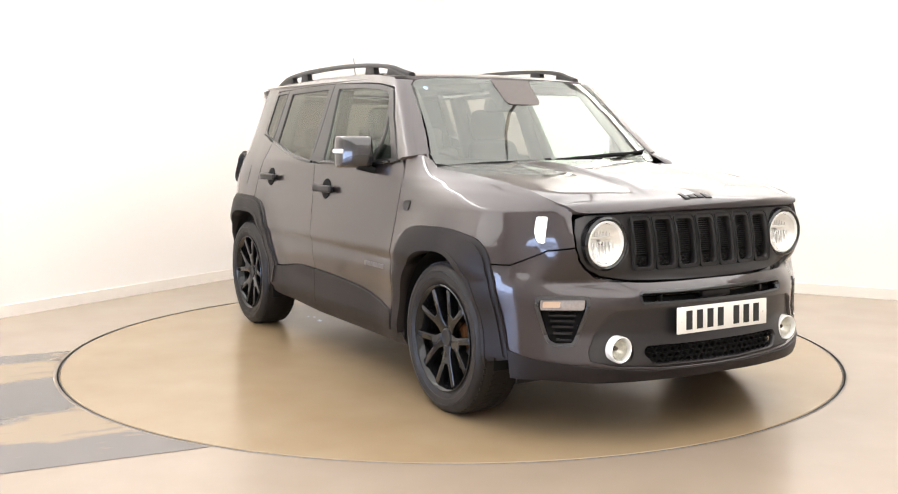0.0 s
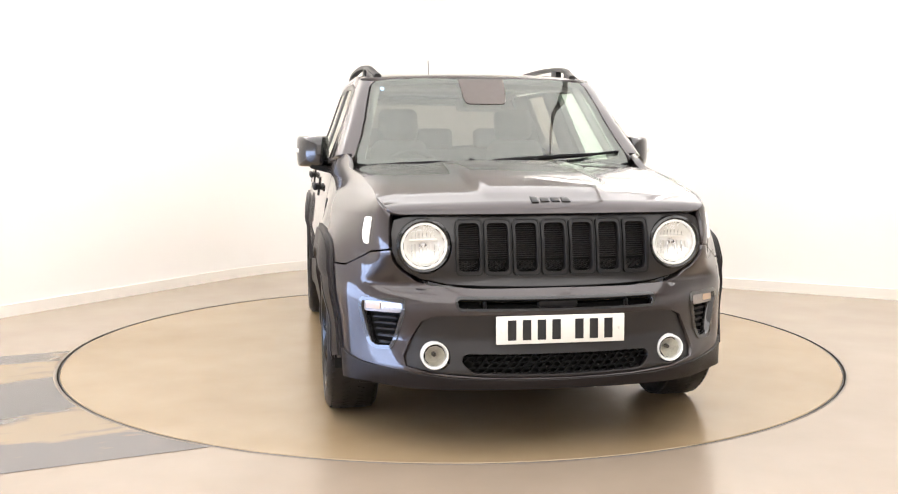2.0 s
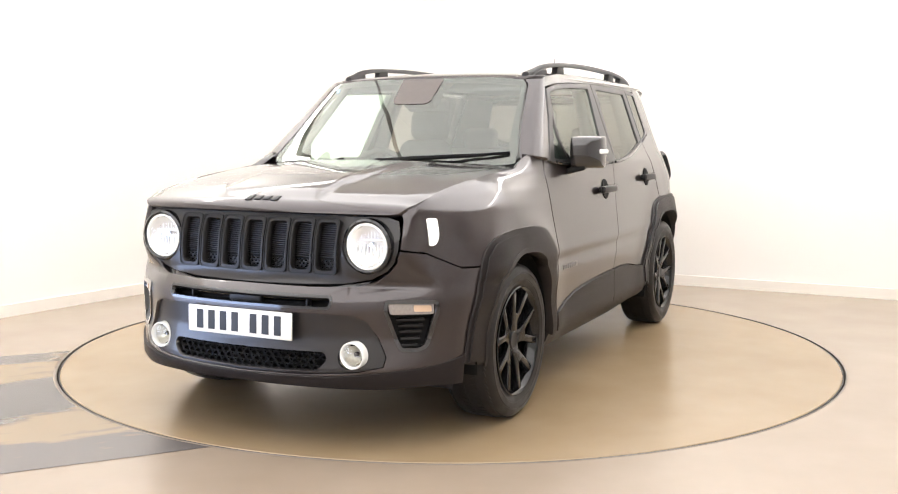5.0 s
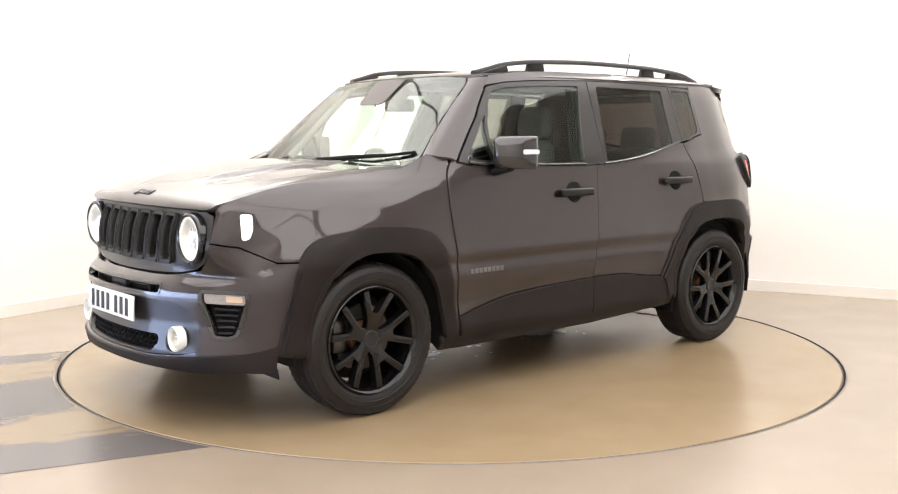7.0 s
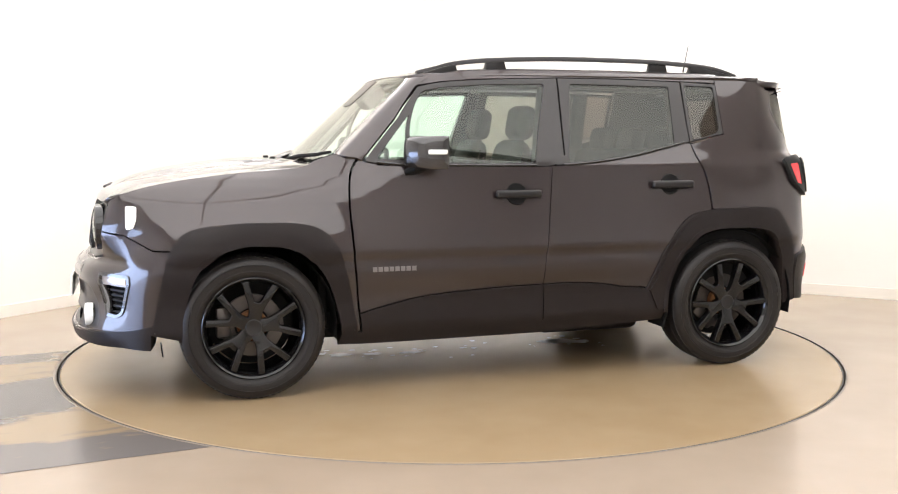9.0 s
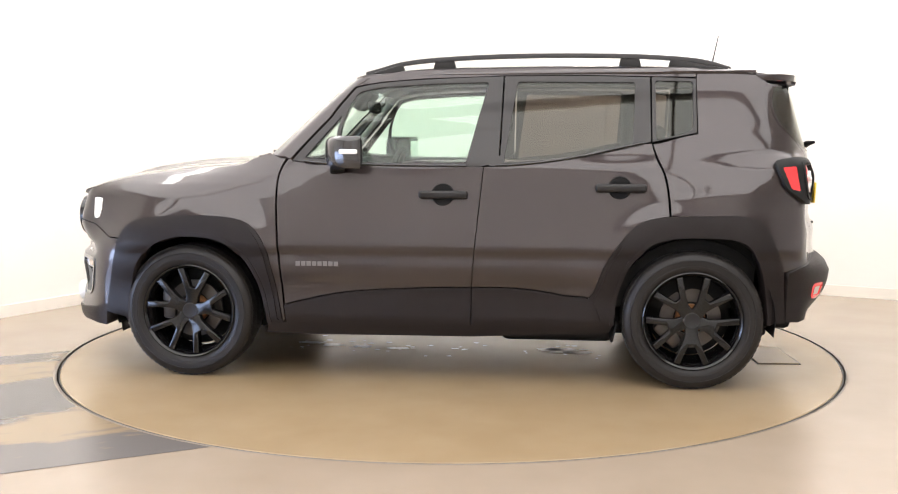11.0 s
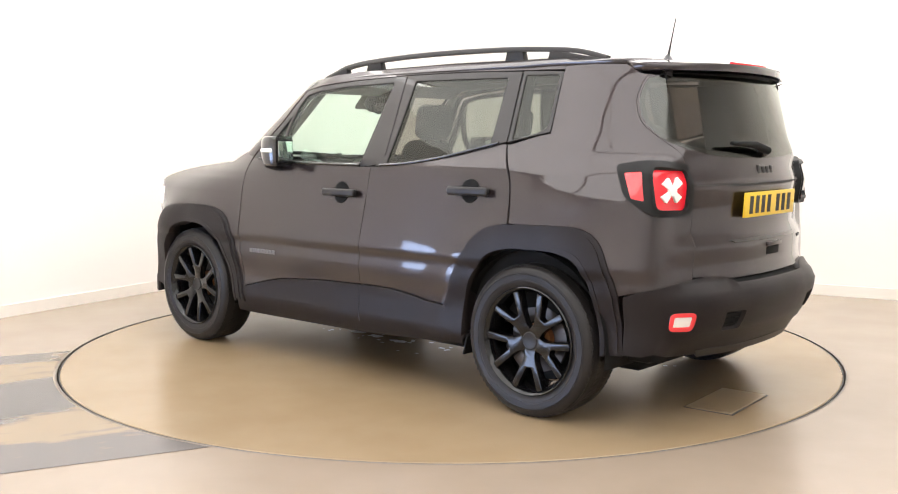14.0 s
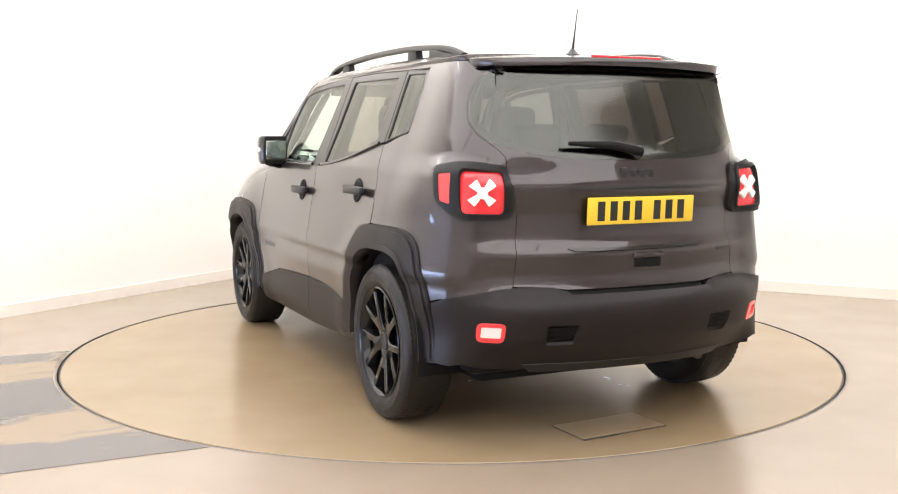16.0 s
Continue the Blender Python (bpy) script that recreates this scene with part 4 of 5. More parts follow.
def nose():
    # grille panel: seven upright slots between two round lamp openings
    half = [(0, 0.936), (0.35, 0.936), (0.59, 0.934), (0.638, 0.920), (0.652, 0.87), (0.651, 0.80), (0.632, 0.748), (0.588, 0.706), (0.535, 0.680), (0.43, 0.668), (0.25, 0.664), (0, 0.662)]
    outline = F(LOW, half + [(-y, z) for y, z in half[::-1][1:-1]])
    holes = [F(LOW, slot_shape(c)) for c in SLOTS] + [disc_on(LOW, s * LAMP_Y, LAMP_Z, LAMP_R + 0.012) for s in (1, -1)]
    gr = part("grille_panel", sheet(LOW, outline, holes, step=0.022, depth=0.05, lift=-0.012), TRIM, car, "satin dark grey grille panel with seven slots")
    for c in SLOTS:
        sh = F(LOW, slot_shape(c))
        part("slot_frame", sheet(LOW, F(LOW, slot_shape(c, 0.0535, 0.9205, 0.6995)), [F(LOW, slot_shape(c, 0.0425, 0.905, 0.714))], step=0.02, depth=0.03, lift=0.004), SATIN_BLACK, gr, "satin black slot frame")
        part("slot_bead", sheet(LOW, F(LOW, slot_shape(c, 0.0545, 0.9215, 0.6985)), [F(LOW, slot_shape(c, 0.0505, 0.9165, 0.7030))], step=0.02, depth=0.012, lift=0.008), LAMP_BLACK, gr)
        part("slot_insert", sheet(LOW, sh, step=0.04, depth=0.01, lift=-0.045), MATT_BLACK, gr)
        # fine ribs, with a honeycomb at the foot
        bm = bmesh.new()
        for k in range(17):
            z = 0.900 - k * 0.0085
            x = float(LOW(np.array([uf(LOW, c, z)]), np.array([z]))[0][0]) - 0.036
            r = bmesh.ops.create_cube(bm, size=1)["verts"]
            for v in r:
                v.co = Vector((x + v.co.x * 0.016, c + v.co.y * 0.088, z + v.co.z * 0.0032))
        for row in range(3):
            for k in range(4):
                z = 0.7235 + row * 0.0125
                y = c - 0.030 + k * 0.020 + (0.010 if row % 2 else 0)
                if abs(y - c) > 0.036:
                    continue
                x = float(LOW(np.array([uf(LOW, c, z)]), np.array([z]))[0][0]) - 0.030
                ring = []
                for lay in (0, 1):
                    ring.append([[bm.verts.new((x - 0.012 * lay, y + rr * math.cos(math.pi / 3 * i), z + rr * 0.62 * math.sin(math.pi / 3 * i))) for i in range(6)] for rr in (0.0115, 0.0080)])
                for i in range(6):
                    j = (i + 1) % 6
                    bm.faces.new((ring[0][0][i], ring[0][0][j], ring[0][1][j], ring[0][1][i]))
                    bm.faces.new((ring[0][1][i], ring[0][1][j], ring[1][1][j], ring[1][1][i]))
        part("slot_mesh", bm, SATIN_BLACK, gr, "black ribbed mesh")
    # gloss strip under the grille; its plain black stands for the shadowed openings
    strip = F(LOW, [(y, z) for y, z in [(-0.56, 0.672), (-0.30, 0.660), (0, 0.657), (0.30, 0.660), (0.56, 0.672), (0.53, 0.652), (0.3, 0.636), (0, 0.633), (-0.3, 0.636), (-0.53, 0.652)]])
    part("grille_strip", sheet(LOW, strip, step=0.03, depth=0.03, lift=-0.030), GLOSS_BLACK, gr)
    # round headlamps
    for s in (1, -1):
        x = float(LOW(np.array([uf(LOW, LAMP_Y, LAMP_Z)]), np.array([LAMP_Z]))[0][0])
        at = (x - 0.012, s * LAMP_Y, LAMP_Z)
        hd = part("headlamp", lathe([(LAMP_R + 0.014, -0.03), (LAMP_R + 0.013, 0.004), (LAMP_R + 0.004, 0.010), (LAMP_R - 0.002, 0.006), (LAMP_R - 0.003, -0.10)], 56, "X", at), GLOSS_BLACK, car, "round headlamp with a lit white ring")
        part("bowl", lathe([(LAMP_R - 0.013, -0.004), (LAMP_R - 0.020, -0.018), (0.060, -0.034), (0.035, -0.046), (0.018, -0.052), (0, -0.052)], 11, "X", at), BOWL, hd, "chrome reflector bowl")
        part("light_ring", lathe([(LAMP_R - 0.003, -0.006), (LAMP_R - 0.004, 0.002), (LAMP_R - 0.009, 0.005), (LAMP_R - 0.0135, 0.001), (LAMP_R - 0.014, -0.008)], 56, "X", at), RING_LED, hd, "lit white daytime running ring")
        part("bulb_shield", lathe([(0, -0.034), (0.010, -0.035), (0.014, -0.045), (0.014, -0.055)], 24, "X", at), CHROME, hd)
        part("reflector_step", rbox((0.03, 0.120, 0.010), (at[0] - 0.046, at[1], LAMP_Z + 0.022), (0, 0, 0), 0.004, 2), BOWL, hd)
        for k in range(9):
            y = -0.060 + 0.015 * k
            hgt = 0.9 * math.sqrt(0.075 ** 2 - y * y)
            part("reflector_rib", rbox((0.024, 0.0035, hgt), (at[0] - 0.044 + 2.2 * y * y, at[1] + y, LAMP_Z - hgt * 0.42), (0, 0, 0), 0.0012, 1), CHROME if k % 2 else BOWL, hd)
            part("reflector_rib", rbox((0.020, 0.0030, hgt * 0.62), (at[0] - 0.046 + 2.2 * y * y, at[1] + y, LAMP_Z + 0.028 + hgt * 0.30), (0, 0, 0), 0.0012, 1), CHROME, hd)
        part("lens", lathe([(LAMP_R - 0.002, 0.004), (0.07, 0.016), (0.035, 0.022), (0, 0.024)], 48, "X", at), LENS, hd).visible_shadow = False
    # painted upper bumper, wrapped to the wheel arches, with its openings
    bump = [(0, 0.652), (0.30, 0.650), (0.48, 0.655), (0.555, 0.674)]
    bump = bump + [(0.606, 0.710), (0.643, 0.752), (0.657, 0.800)]
    outer = S(LOW, [(1.86, 0.783), (1.80, 0.752), (1.735, 0.717), (1.645, 0.716), (1.672, 0.60), (1.715, 0.42), (1.725, 0.375)])
    foot = F(LOW, [(0.76, 0.340), (0.70, 0.332), (0.60, 0.322), (0.40, 0.306), (0, 0.300)])
    hl = F(LOW, bump) + outer + foot
    outline = hl + [(-u, z) for u, z in hl[::-1][1:-1]]
    intake = F(LOW, rounded([(-0.405, 0.618), (0.405, 0.618), (0.400, 0.575), (-0.400, 0.575)], [0.02, 0.02, 0.018, 0.018]))
    ins_half = [(0, 0.548), (0.35, 0.548), (0.49, 0.542), (0.535, 0.520), (0.575, 0.45), (0.605, 0.38), (0.60, 0.345), (0.50, 0.322), (0.30, 0.309), (0, 0.305)]
    insert = F(LOW, ins_half + [(-y, z) for y, z in ins_half[::-1][1:-1]])
    pockets = []
    for s in (1, -1):
        p = [(0.598, 0.604), (0.762, 0.600), (0.768, 0.56), (0.732, 0.415), (0.706, 0.398), (0.648, 0.402), (0.628, 0.44), (0.596, 0.565)]
        pockets.append(F(LOW, [(s * y, z) for y, z in rounded(p, 0.012, 3)]))
    fb = part("front_bumper", sheet(LOW, outline, [intake, shrink(insert, -0.003)] + pockets, step=0.03, depth=0.03), PAINT, car)
    part("intake_back", sheet(LOW, shrink(intake, -0.02), step=0.05, depth=0.01, lift=-0.06), MATT_BLACK, fb)
    part("intake_lip", sheet(LOW, shrink(intake, -0.006), [shrink(intake, 0.004)], step=0.03, depth=0.035, lift=0.002), GLOSS_BLACK, fb)
    for y in (-0.29, 0.29):
        x = float(LOW(np.array([uf(LOW, y, 0.6)]), np.array([0.6]))[0][0])
        part("intake_post", rbox((0.03, 0.012, 0.05), (x - 0.04, y, 0.597), (0, 0, 0), 0.004, 1), SATIN_BLACK, fb)
    part("sensor_block", rbox((0.03, 0.16, 0.042), (2.075, 0.0, 0.597), (0, 0, 0), 0.008, 2), SATIN_BLACK, fb)
    # lower insert with the number plate and the honeycomb opening
    low_open = F(LOW, rounded([(-0.375, 0.400), (0.375, 0.400), (0.392, 0.372), (0.345, 0.318), (0.0, 0.312), (-0.345, 0.318), (-0.392, 0.372)], 0.02))
    fogs = [disc_on(LOW, s * 0.487, 0.388, 0.056) for s in (1, -1)]
    it = part("bumper_insert", sheet(LOW, insert, [low_open] + fogs, step=0.025, depth=0.03, lift=-0.014), TRIM, car, "dark grey lower bumper insert")
    part("opening_back", sheet(LOW, shrink(low_open, -0.02), step=0.05, depth=0.01, lift=-0.075), MATT_BLACK, it)
    bm = bmesh.new()
    ring = [[[bm.verts.new((-0.02 * lay, rr * math.cos(math.pi / 3 * i), rr * 0.66 * math.sin(math.pi / 3 * i))) for i in range(6)] for rr in (0.0205, 0.0155)] for lay in (0, 1)]
    for i in range(6):
        j = (i + 1) % 6
        bm.faces.new((ring[0][0][i], ring[0][0][j], ring[0][1][j], ring[0][1][i]))
        bm.faces.new((ring[0][1][i], ring[0][1][j], ring[1][1][j], ring[1][1][i]))
    cell = bpy.data.meshes.new("mesh_cell")
    bm.to_mesh(cell)
    bm.free()
    for row in range(4):
        for k in range(22):
            z = 0.328 + row * 0.0215
            y = -0.378 + k * 0.0355 + (0.0178 if row % 2 else 0)
            if abs(y) > (0.385 if z > 0.35 else 0.345):
                continue
            x = float(LOW(np.array([abs(uf(LOW, y, z))]), np.array([z]))[0][0]) - 0.036
            part("mesh_cell", cell, MATT_BLACK, it).location = (x, y, z)
    # fog lamps
    for s in (1, -1):
        x = float(LOW(np.array([uf(LOW, 0.487, 0.388)]), np.array([0.388]))[0][0])
        at = (x - 0.004, s * 0.487, 0.388)
        fg = part("fog_lamp", lathe([(0.056, -0.03), (0.055, 0.005), (0.051, 0.009), (0.047, 0.005), (0.045, -0.004), (0.042, -0.02)], 40, "X", at), INDICATOR, car, "round fog lamp with a bright ring")
        part("bowl", lathe([(0.041, -0.006), (0.030, -0.030), (0.012, -0.042), (0, -0.042)], 9, "X", at), FOG_BOWL, fg, "greyish reflector bowl")
        part("bulb", lathe([(0, -0.024), (0.008, -0.026), (0.010, -0.042)], 16, "X", at), STEEL, fg)
        part("lens", lathe([(0.042, 0.0), (0.02, 0.006), (0, 0.007)], 32, "X", at), LENS, fg).visible_shadow = False
    # corner pockets with the indicators
    for s, pk in zip((1, -1), pockets):
        pc = part("corner_pocket", sheet(LOW, pk, step=0.03, depth=0.01, lift=-0.045), MATT_BLACK, car, "black corner pocket with an indicator")
        part("pocket_rim", sheet(LOW, shrink(pk, -0.002), [shrink(pk, 0.013)], step=0.015, depth=0.05, lift=0.006), RIM_GLOSS, pc)
        p1 = F(LOW, [(s * y, z) for y, z in rounded([(0.610, 0.594), (0.752, 0.590), (0.754, 0.545), (0.616, 0.548)], 0.010, 3)])
        ind = part("indicator", sheet(LOW, p1, step=0.02, depth=0.035, lift=-0.006), CLEAR_LAMP, pc, "clear and amber indicator lamp")
        p2 = F(LOW, [(s * y, z) for y, z in rounded([(0.690, 0.584), (0.744, 0.581), (0.746, 0.556), (0.692, 0.558)], 0.004, 2)])
        part("amber_lens", sheet(LOW, p2, step=0.02, depth=0.01, lift=-0.003), AMBER, ind)
        for k in range(5):
            z = 0.525 - 0.024 * k
            w0, w1 = 0.640 + 0.006 * k * 0.5, 0.728 - 0.006 * k
            q = F(LOW, [(s * w0, z), (s * w1, z), (s * w1, z - 0.008), (s * w0, z - 0.008)])
            part("pocket_slat", sheet(LOW, q, step=0.03, depth=0.02, lift=-0.022), SATIN_BLACK, pc)
    # plastic lip
    lp = [(0, 0.298), (0.40, 0.304), (0.60, 0.320), (0.70, 0.330), (0.76, 0.338)]
    lo = S(LOW, [(1.742, 0.372), (1.750, 0.33), (1.755, 0.255)])
    lb = F(LOW, [(0.74, 0.262), (0.60, 0.256), (0.40, 0.262), (0, 0.266)])
    hl = F(LOW, lp) + lo + lb
    part("bumper_lip", sheet(LOW, hl + [(-u, z) for u, z in hl[::-1][1:-1]], step=0.035, depth=0.10, lift=0.008), PLASTIC, car, "grained dark plastic front lip")
    for s in (1, -1):
        part("air_flap", rbox((0.006, 0.12, 0.050), (1.705, s * 0.70, 0.232), (0, 8, 0), 0.002, 1), PLASTIC, car)


def plate(x, z, w, h, mat, tilt, rear=False):
    """A number plate with plain bars for its characters."""
    ob = part("number_plate", rbox((0.010, w, h), (0, 0, 0), (0, 0, 0), 0.004, 2), mat, car, "yellow number plate" if rear else "white number plate")
    ob.matrix_basis = pose(x, 0, z, 0, tilt, 180 if rear else 0)
    widths = [0.050, 0.050, 0.050, 0.050, None, 0.050, 0.050, 0.050]
    y = -0.222
    for k in range(8):
        if k == 4:
            y += 0.033
            continue
        part("character_bar", rbox((0.0016, 0.034, 0.079), (0.0055, y + 0.025, 0), (0, 0, 0), 0), PLATE_BLACK, ob)
        y += 0.0595
    for s in (-1, 1):
        part("screw_cap", lathe([(0.007, 0.0), (0.006, 0.003), (0, 0.0035)], 12, "X", (0.005, s * (w / 2 - 0.022), 0)), mat, ob)
    return ob


# ---- tail ----
def tail():
    # tailgate with its wide window
    edge = spline(HATCH_EDGE, 4)
    he = R(LOW, [(0, 0.640), (0.34, 0.640), (0.45, 0.652)]) + edge + R(HIGH, [(0.45, 1.535), (0.2, 1.542), (0, 1.543)])
    outline = he + [(2 * TAIL - u, z) for u, z in he[::-1][1:-1]]
    side = [(u + 0.012, z) for u, z in edge if 1.222 < z < 1.50]
    gh = [(TAIL, 1.152), (5.06, 1.158), (4.90, 1.170), (4.76, 1.192), (4.69, 1.212)] + side + [(4.50, 1.505), (4.8, 1.512), (TAIL, 1.515)]
    glass = gh + [(2 * TAIL - u, z) for u, z in gh[::-1][1:-1]]
    tg = part("tailgate", sheet(LOW_HIGH, outline, [glass], step=0.028, depth=0.03), PAINT, car)
    part("rear_window", sheet(LOW_HIGH, glass, step=0.06, depth=0.005, lift=0.001), REAR_GLASS, tg, "dark tinted rear window").visible_shadow = False
    part("window_border", sheet(LOW_HIGH, shrink(glass, 0.001), [shrink(glass, 0.022)], step=0.04, depth=0.002, lift=-0.003), MATT_BLACK, tg)
    for k, y in enumerate((0.072, 0.028, -0.014, -0.056)):
        z = 1.098
        x = float(LOW(np.array([ur(LOW, y, z)]), np.array([z]))[0][0])
        part("badge", rbox((0.006, 0.032, (0.05, 0.034, 0.034, 0.042)[k]), (x, y, z), (0, 8, 0), 0.01, 2), SATIN_BLACK, tg, "raised dark badge shape")
    part("model_bar", sheet(LOW_HIGH, R(LOW, [(-0.43, 0.775), (-0.53, 0.775), (-0.53, 0.763), (-0.43, 0.763)]), step=0.03, depth=0.004, lift=0.003), SATIN_BLACK, tg)
    # added gloss strip that draws the reflecting fold line below the plate
    part("ledge_fold_line", sheet(LOW_HIGH, R(LOW, [(0.33, 0.800), (0, 0.802), (-0.33, 0.800), (-0.30, 0.789), (0, 0.788), (0.30, 0.789)]), step=0.04, depth=0.02, lift=0.007), GLOSS_BLACK, tg)
    hx = float(LOW(np.array([ur(LOW, 0, 0.74)]), np.array([0.74]))[0][0])
    hd = part("tailgate_handle", rbox((0.02, 0.15, 0.022), (hx - 0.004, -0.03, 0.766), (0, 0, 0), 0.008, 2), PAINT, tg)
    part("handle_recess", rbox((0.012, 0.135, 0.040), (hx + 0.004, -0.03, 0.735), (0, 0, 0), 0.010, 2), MATT_BLACK, hd)
    # dark strips painted as the crease's shade, broader under the brow in the middle
    line = [(4.815, 1.044), (4.95, 1.046), (5.12, 1.047), (TAIL, 1.047)]
    for side in (0, 1):
        ln = [(2 * TAIL - u, z) for u, z in line] if side else line
        band = ln + [(u, z - 0.005 - 0.009 * (abs(u - TAIL) < 0.36)) for u, z in ln[::-1]]
        part("crease_shade", sheet(LOW_HIGH, band, step=0.04, depth=0.003, lift=0.0015), CREASE_SHADE, tg)
    # wiper
    wx = float(HIGH(np.array([ur(HIGH, 0, 1.19)]), np.array([1.19]))[0][0])
    wp = part("rear_wiper", lathe([(0.030, 0), (0.028, 0.026), (0.018, 0.034), (0, 0.035)], 20, "X", (0, 0, 0)), GLOSS_BLACK, car, "black rear wiper")
    wp.matrix_basis = pose(wx - 0.002, 0.0, 1.186, 0, 0, 180)
    part("arm", tube([(0.030, 0.01, 0.0), (0.034, -0.12, 0.026), (0.020, -0.33, 0.034)], [0.020, 0.017, 0.008], 8), MATT_BLACK, wp)
    # rear lamps: raised black surround, red square with a pale cross, side strip
    for s in (1, -1):
        sur = rounded([(4.365, 1.120), (4.49, 1.136), (4.772, 1.130), (4.795, 0.916), (4.535, 0.916), (4.415, 0.992)], [0.03, 0.05, 0.055, 0.055, 0.05, 0.03], 5)
        red = rounded([(4.512, 1.106), (4.748, 1.104), (4.752, 0.940), (4.545, 0.946)], 0.026, 4)
        strip = rounded([(4.400, 1.094), (4.470, 1.098), (4.492, 0.980), (4.440, 0.990)], 0.008, 3)
        lm = part("tail_lamp", sheet(LOW, sur, [red, strip], step=0.02, depth=0.05, lift=0.022, flip=s < 0), LAMP_BLACK, car, "red square tail lamp with a pale cross in a black surround")
        part("red_lens", sheet(LOW, red, step=0.02, depth=0.02, lift=0.008, flip=s < 0), RED_LAMP, lm)
        part("side_reflector", sheet(LOW, strip, step=0.02, depth=0.02, lift=0.018, flip=s < 0), RED_SOFT, lm)
        part("lens_frame", sheet(LOW, shrink(red, -0.010), [red], step=0.02, depth=0.03, lift=0.030, flip=s < 0), LAMP_BLACK, lm)
        cy, cz = 4.640, 1.026
        for a in (45, 135):
            ca, sa = math.cos(radians(a)), math.sin(radians(a))
            L1, w = 0.064, 0.017
            pts = [(cy + 1.2 * (ca * l - sa * v), cz + 0.86 * (sa * l + ca * v)) for l, v in ((-L1, -w * 1.25), (-0.014, -w * 0.6), (0.014, -w * 0.6), (L1, -w * 1.25), (L1, w * 1.25), (0.014, w * 0.6), (-0.014, w * 0.6), (-L1, w * 1.25))]
            part("cross_bar", sheet(LOW, rounded(pts, 0.005, 2), step=0.02, depth=0.014, lift=0.020 + 0.0012 * (a > 90), flip=s < 0), INDICATOR, lm, "pale cross of the tail lamp")
        hub = [(cy + 0.026 * math.cos(math.pi * i / 10), cz + 0.022 * math.sin(math.pi * i / 10)) for i in range(20)]
        part("cross_hub", sheet(LOW, hub, step=0.02, depth=0.016, lift=0.0235, flip=s < 0), INDICATOR, lm)
    # roof spoiler
    def sp(x, y):
        w = np.abs(y)
        z = np.interp(x, [-1.90, -1.84, -1.60, -1.5], [1.566, 1.575, 1.600, 1.609]) - 0.014 * (w / 0.6) ** 2 - 0.05 * np.clip((w - 0.575) / 0.09, 0, 2) ** 2
        return x + 0.10 * (w / 0.6) ** 2.4, y, z
    half = [(-1.625, 0), (-1.628, 0.35), (-1.675, 0.60), (-1.76, 0.612), (-1.83, 0.590), (-1.872, 0.525), (-1.890, 0.3), (-1.893, 0)]
    spo = part("roof_spoiler", sheet(sp, half + [(x, -y) for x, y in half[::-1][1:-1]], depth=0.032, step=0.04), PAINT, car)
    und = [(x * 0.995, y * 0.97) for x, y in half]
    part("underside", sheet(lambda a, b: (sp(a, b)[0], -b, sp(a, b)[2] - 0.034 - 0.02 * np.clip((a + 1.85) / 0.2, 0, 1)), und + [(x, -y) for x, y in und[::-1][1:-1]], depth=-0.012, step=0.06), SATIN_BLACK, spo)
    part("high_brake_lamp", rbox((0.022, 0.34, 0.010), (-1.868, 0, 1.5735), (0, -8, 0), 0.004, 2), RED_LAMP, spo, "red high-level brake lamp")
    # rear bumper
    t1 = [(0, 0.612), (0.33, 0.612), (0.345, 0.628), (0.40, 0.646), (0.50, 0.650), (0.60, 0.642), (0.70, 0.626)]
    hs = R(LOW, t1) + S(LOW, [(-1.80, 0.608), (-1.740, 0.586), (-1.738, 0.46), (-1.735, 0.340), (-1.80, 0.336)]) + R(LOW, [(0.74, 0.345), (0.66, 0.328), (0.55, 0.322), (0.3, 0.319), (0, 0.318)])
    refl = [R(LOW, rounded([(s * 0.692, 0.520), (s * 0.598, 0.520), (s * 0.598, 0.444), (s * 0.692, 0.444)], 0.022, 4)) for s in (1, -1)]
    vents = [R(LOW, rounded([(s * 0.452, 0.512), (s * 0.318, 0.508), (s * 0.326, 0.430), (s * 0.440, 0.430)], 0.01, 3)) for s in (1, -1)]
    full = hs + [(2 * TAIL - u, z) for u, z in hs[::-1][1:-1]]
    rb = part("rear_bumper", sheet(LOW, full, refl + vents, step=0.032, depth=0.06, lift=0.014), PLASTIC, car, "grained dark plastic rear bumper")
    part("step_pad", sheet(LOW, R(LOW, [(0.33, 0.638), (-0.33, 0.638), (-0.32, 0.606), (0.32, 0.606)]), step=0.05, depth=0.02, lift=-0.012), MATT_BLACK, rb)
    for rf, v in zip(refl, vents):
        r = part("rear_fog_lamp", sheet(LOW, rf, [shrink(rf, 0.016)], step=0.02, depth=0.03, lift=0.018), RED_SOFT, rb, "rear fog lamp with a red rim")
        part("lens", sheet(LOW, shrink(rf, 0.016), step=0.02, depth=0.02, lift=0.012), PLATE_WHITE if rf is refl[0] else RED_SOFT, r)
        part("vent_back", sheet(LOW, v, step=0.05, depth=0.01, lift=-0.006), MATT_BLACK, rb)
        c = np.mean(np.array(v), 0)
        for i in range(3):
            part("vent_slat", sheet(LOW, [(c[0] - 0.05, 0.496 - 0.024 * i), (c[0] + 0.05, 0.496 - 0.024 * i), (c[0] + 0.048, 0.486 - 0.024 * i), (c[0] - 0.048, 0.486 - 0.024 * i)], step=0.04, depth=0.01, lift=-0.001), MATT_BLACK, rb)
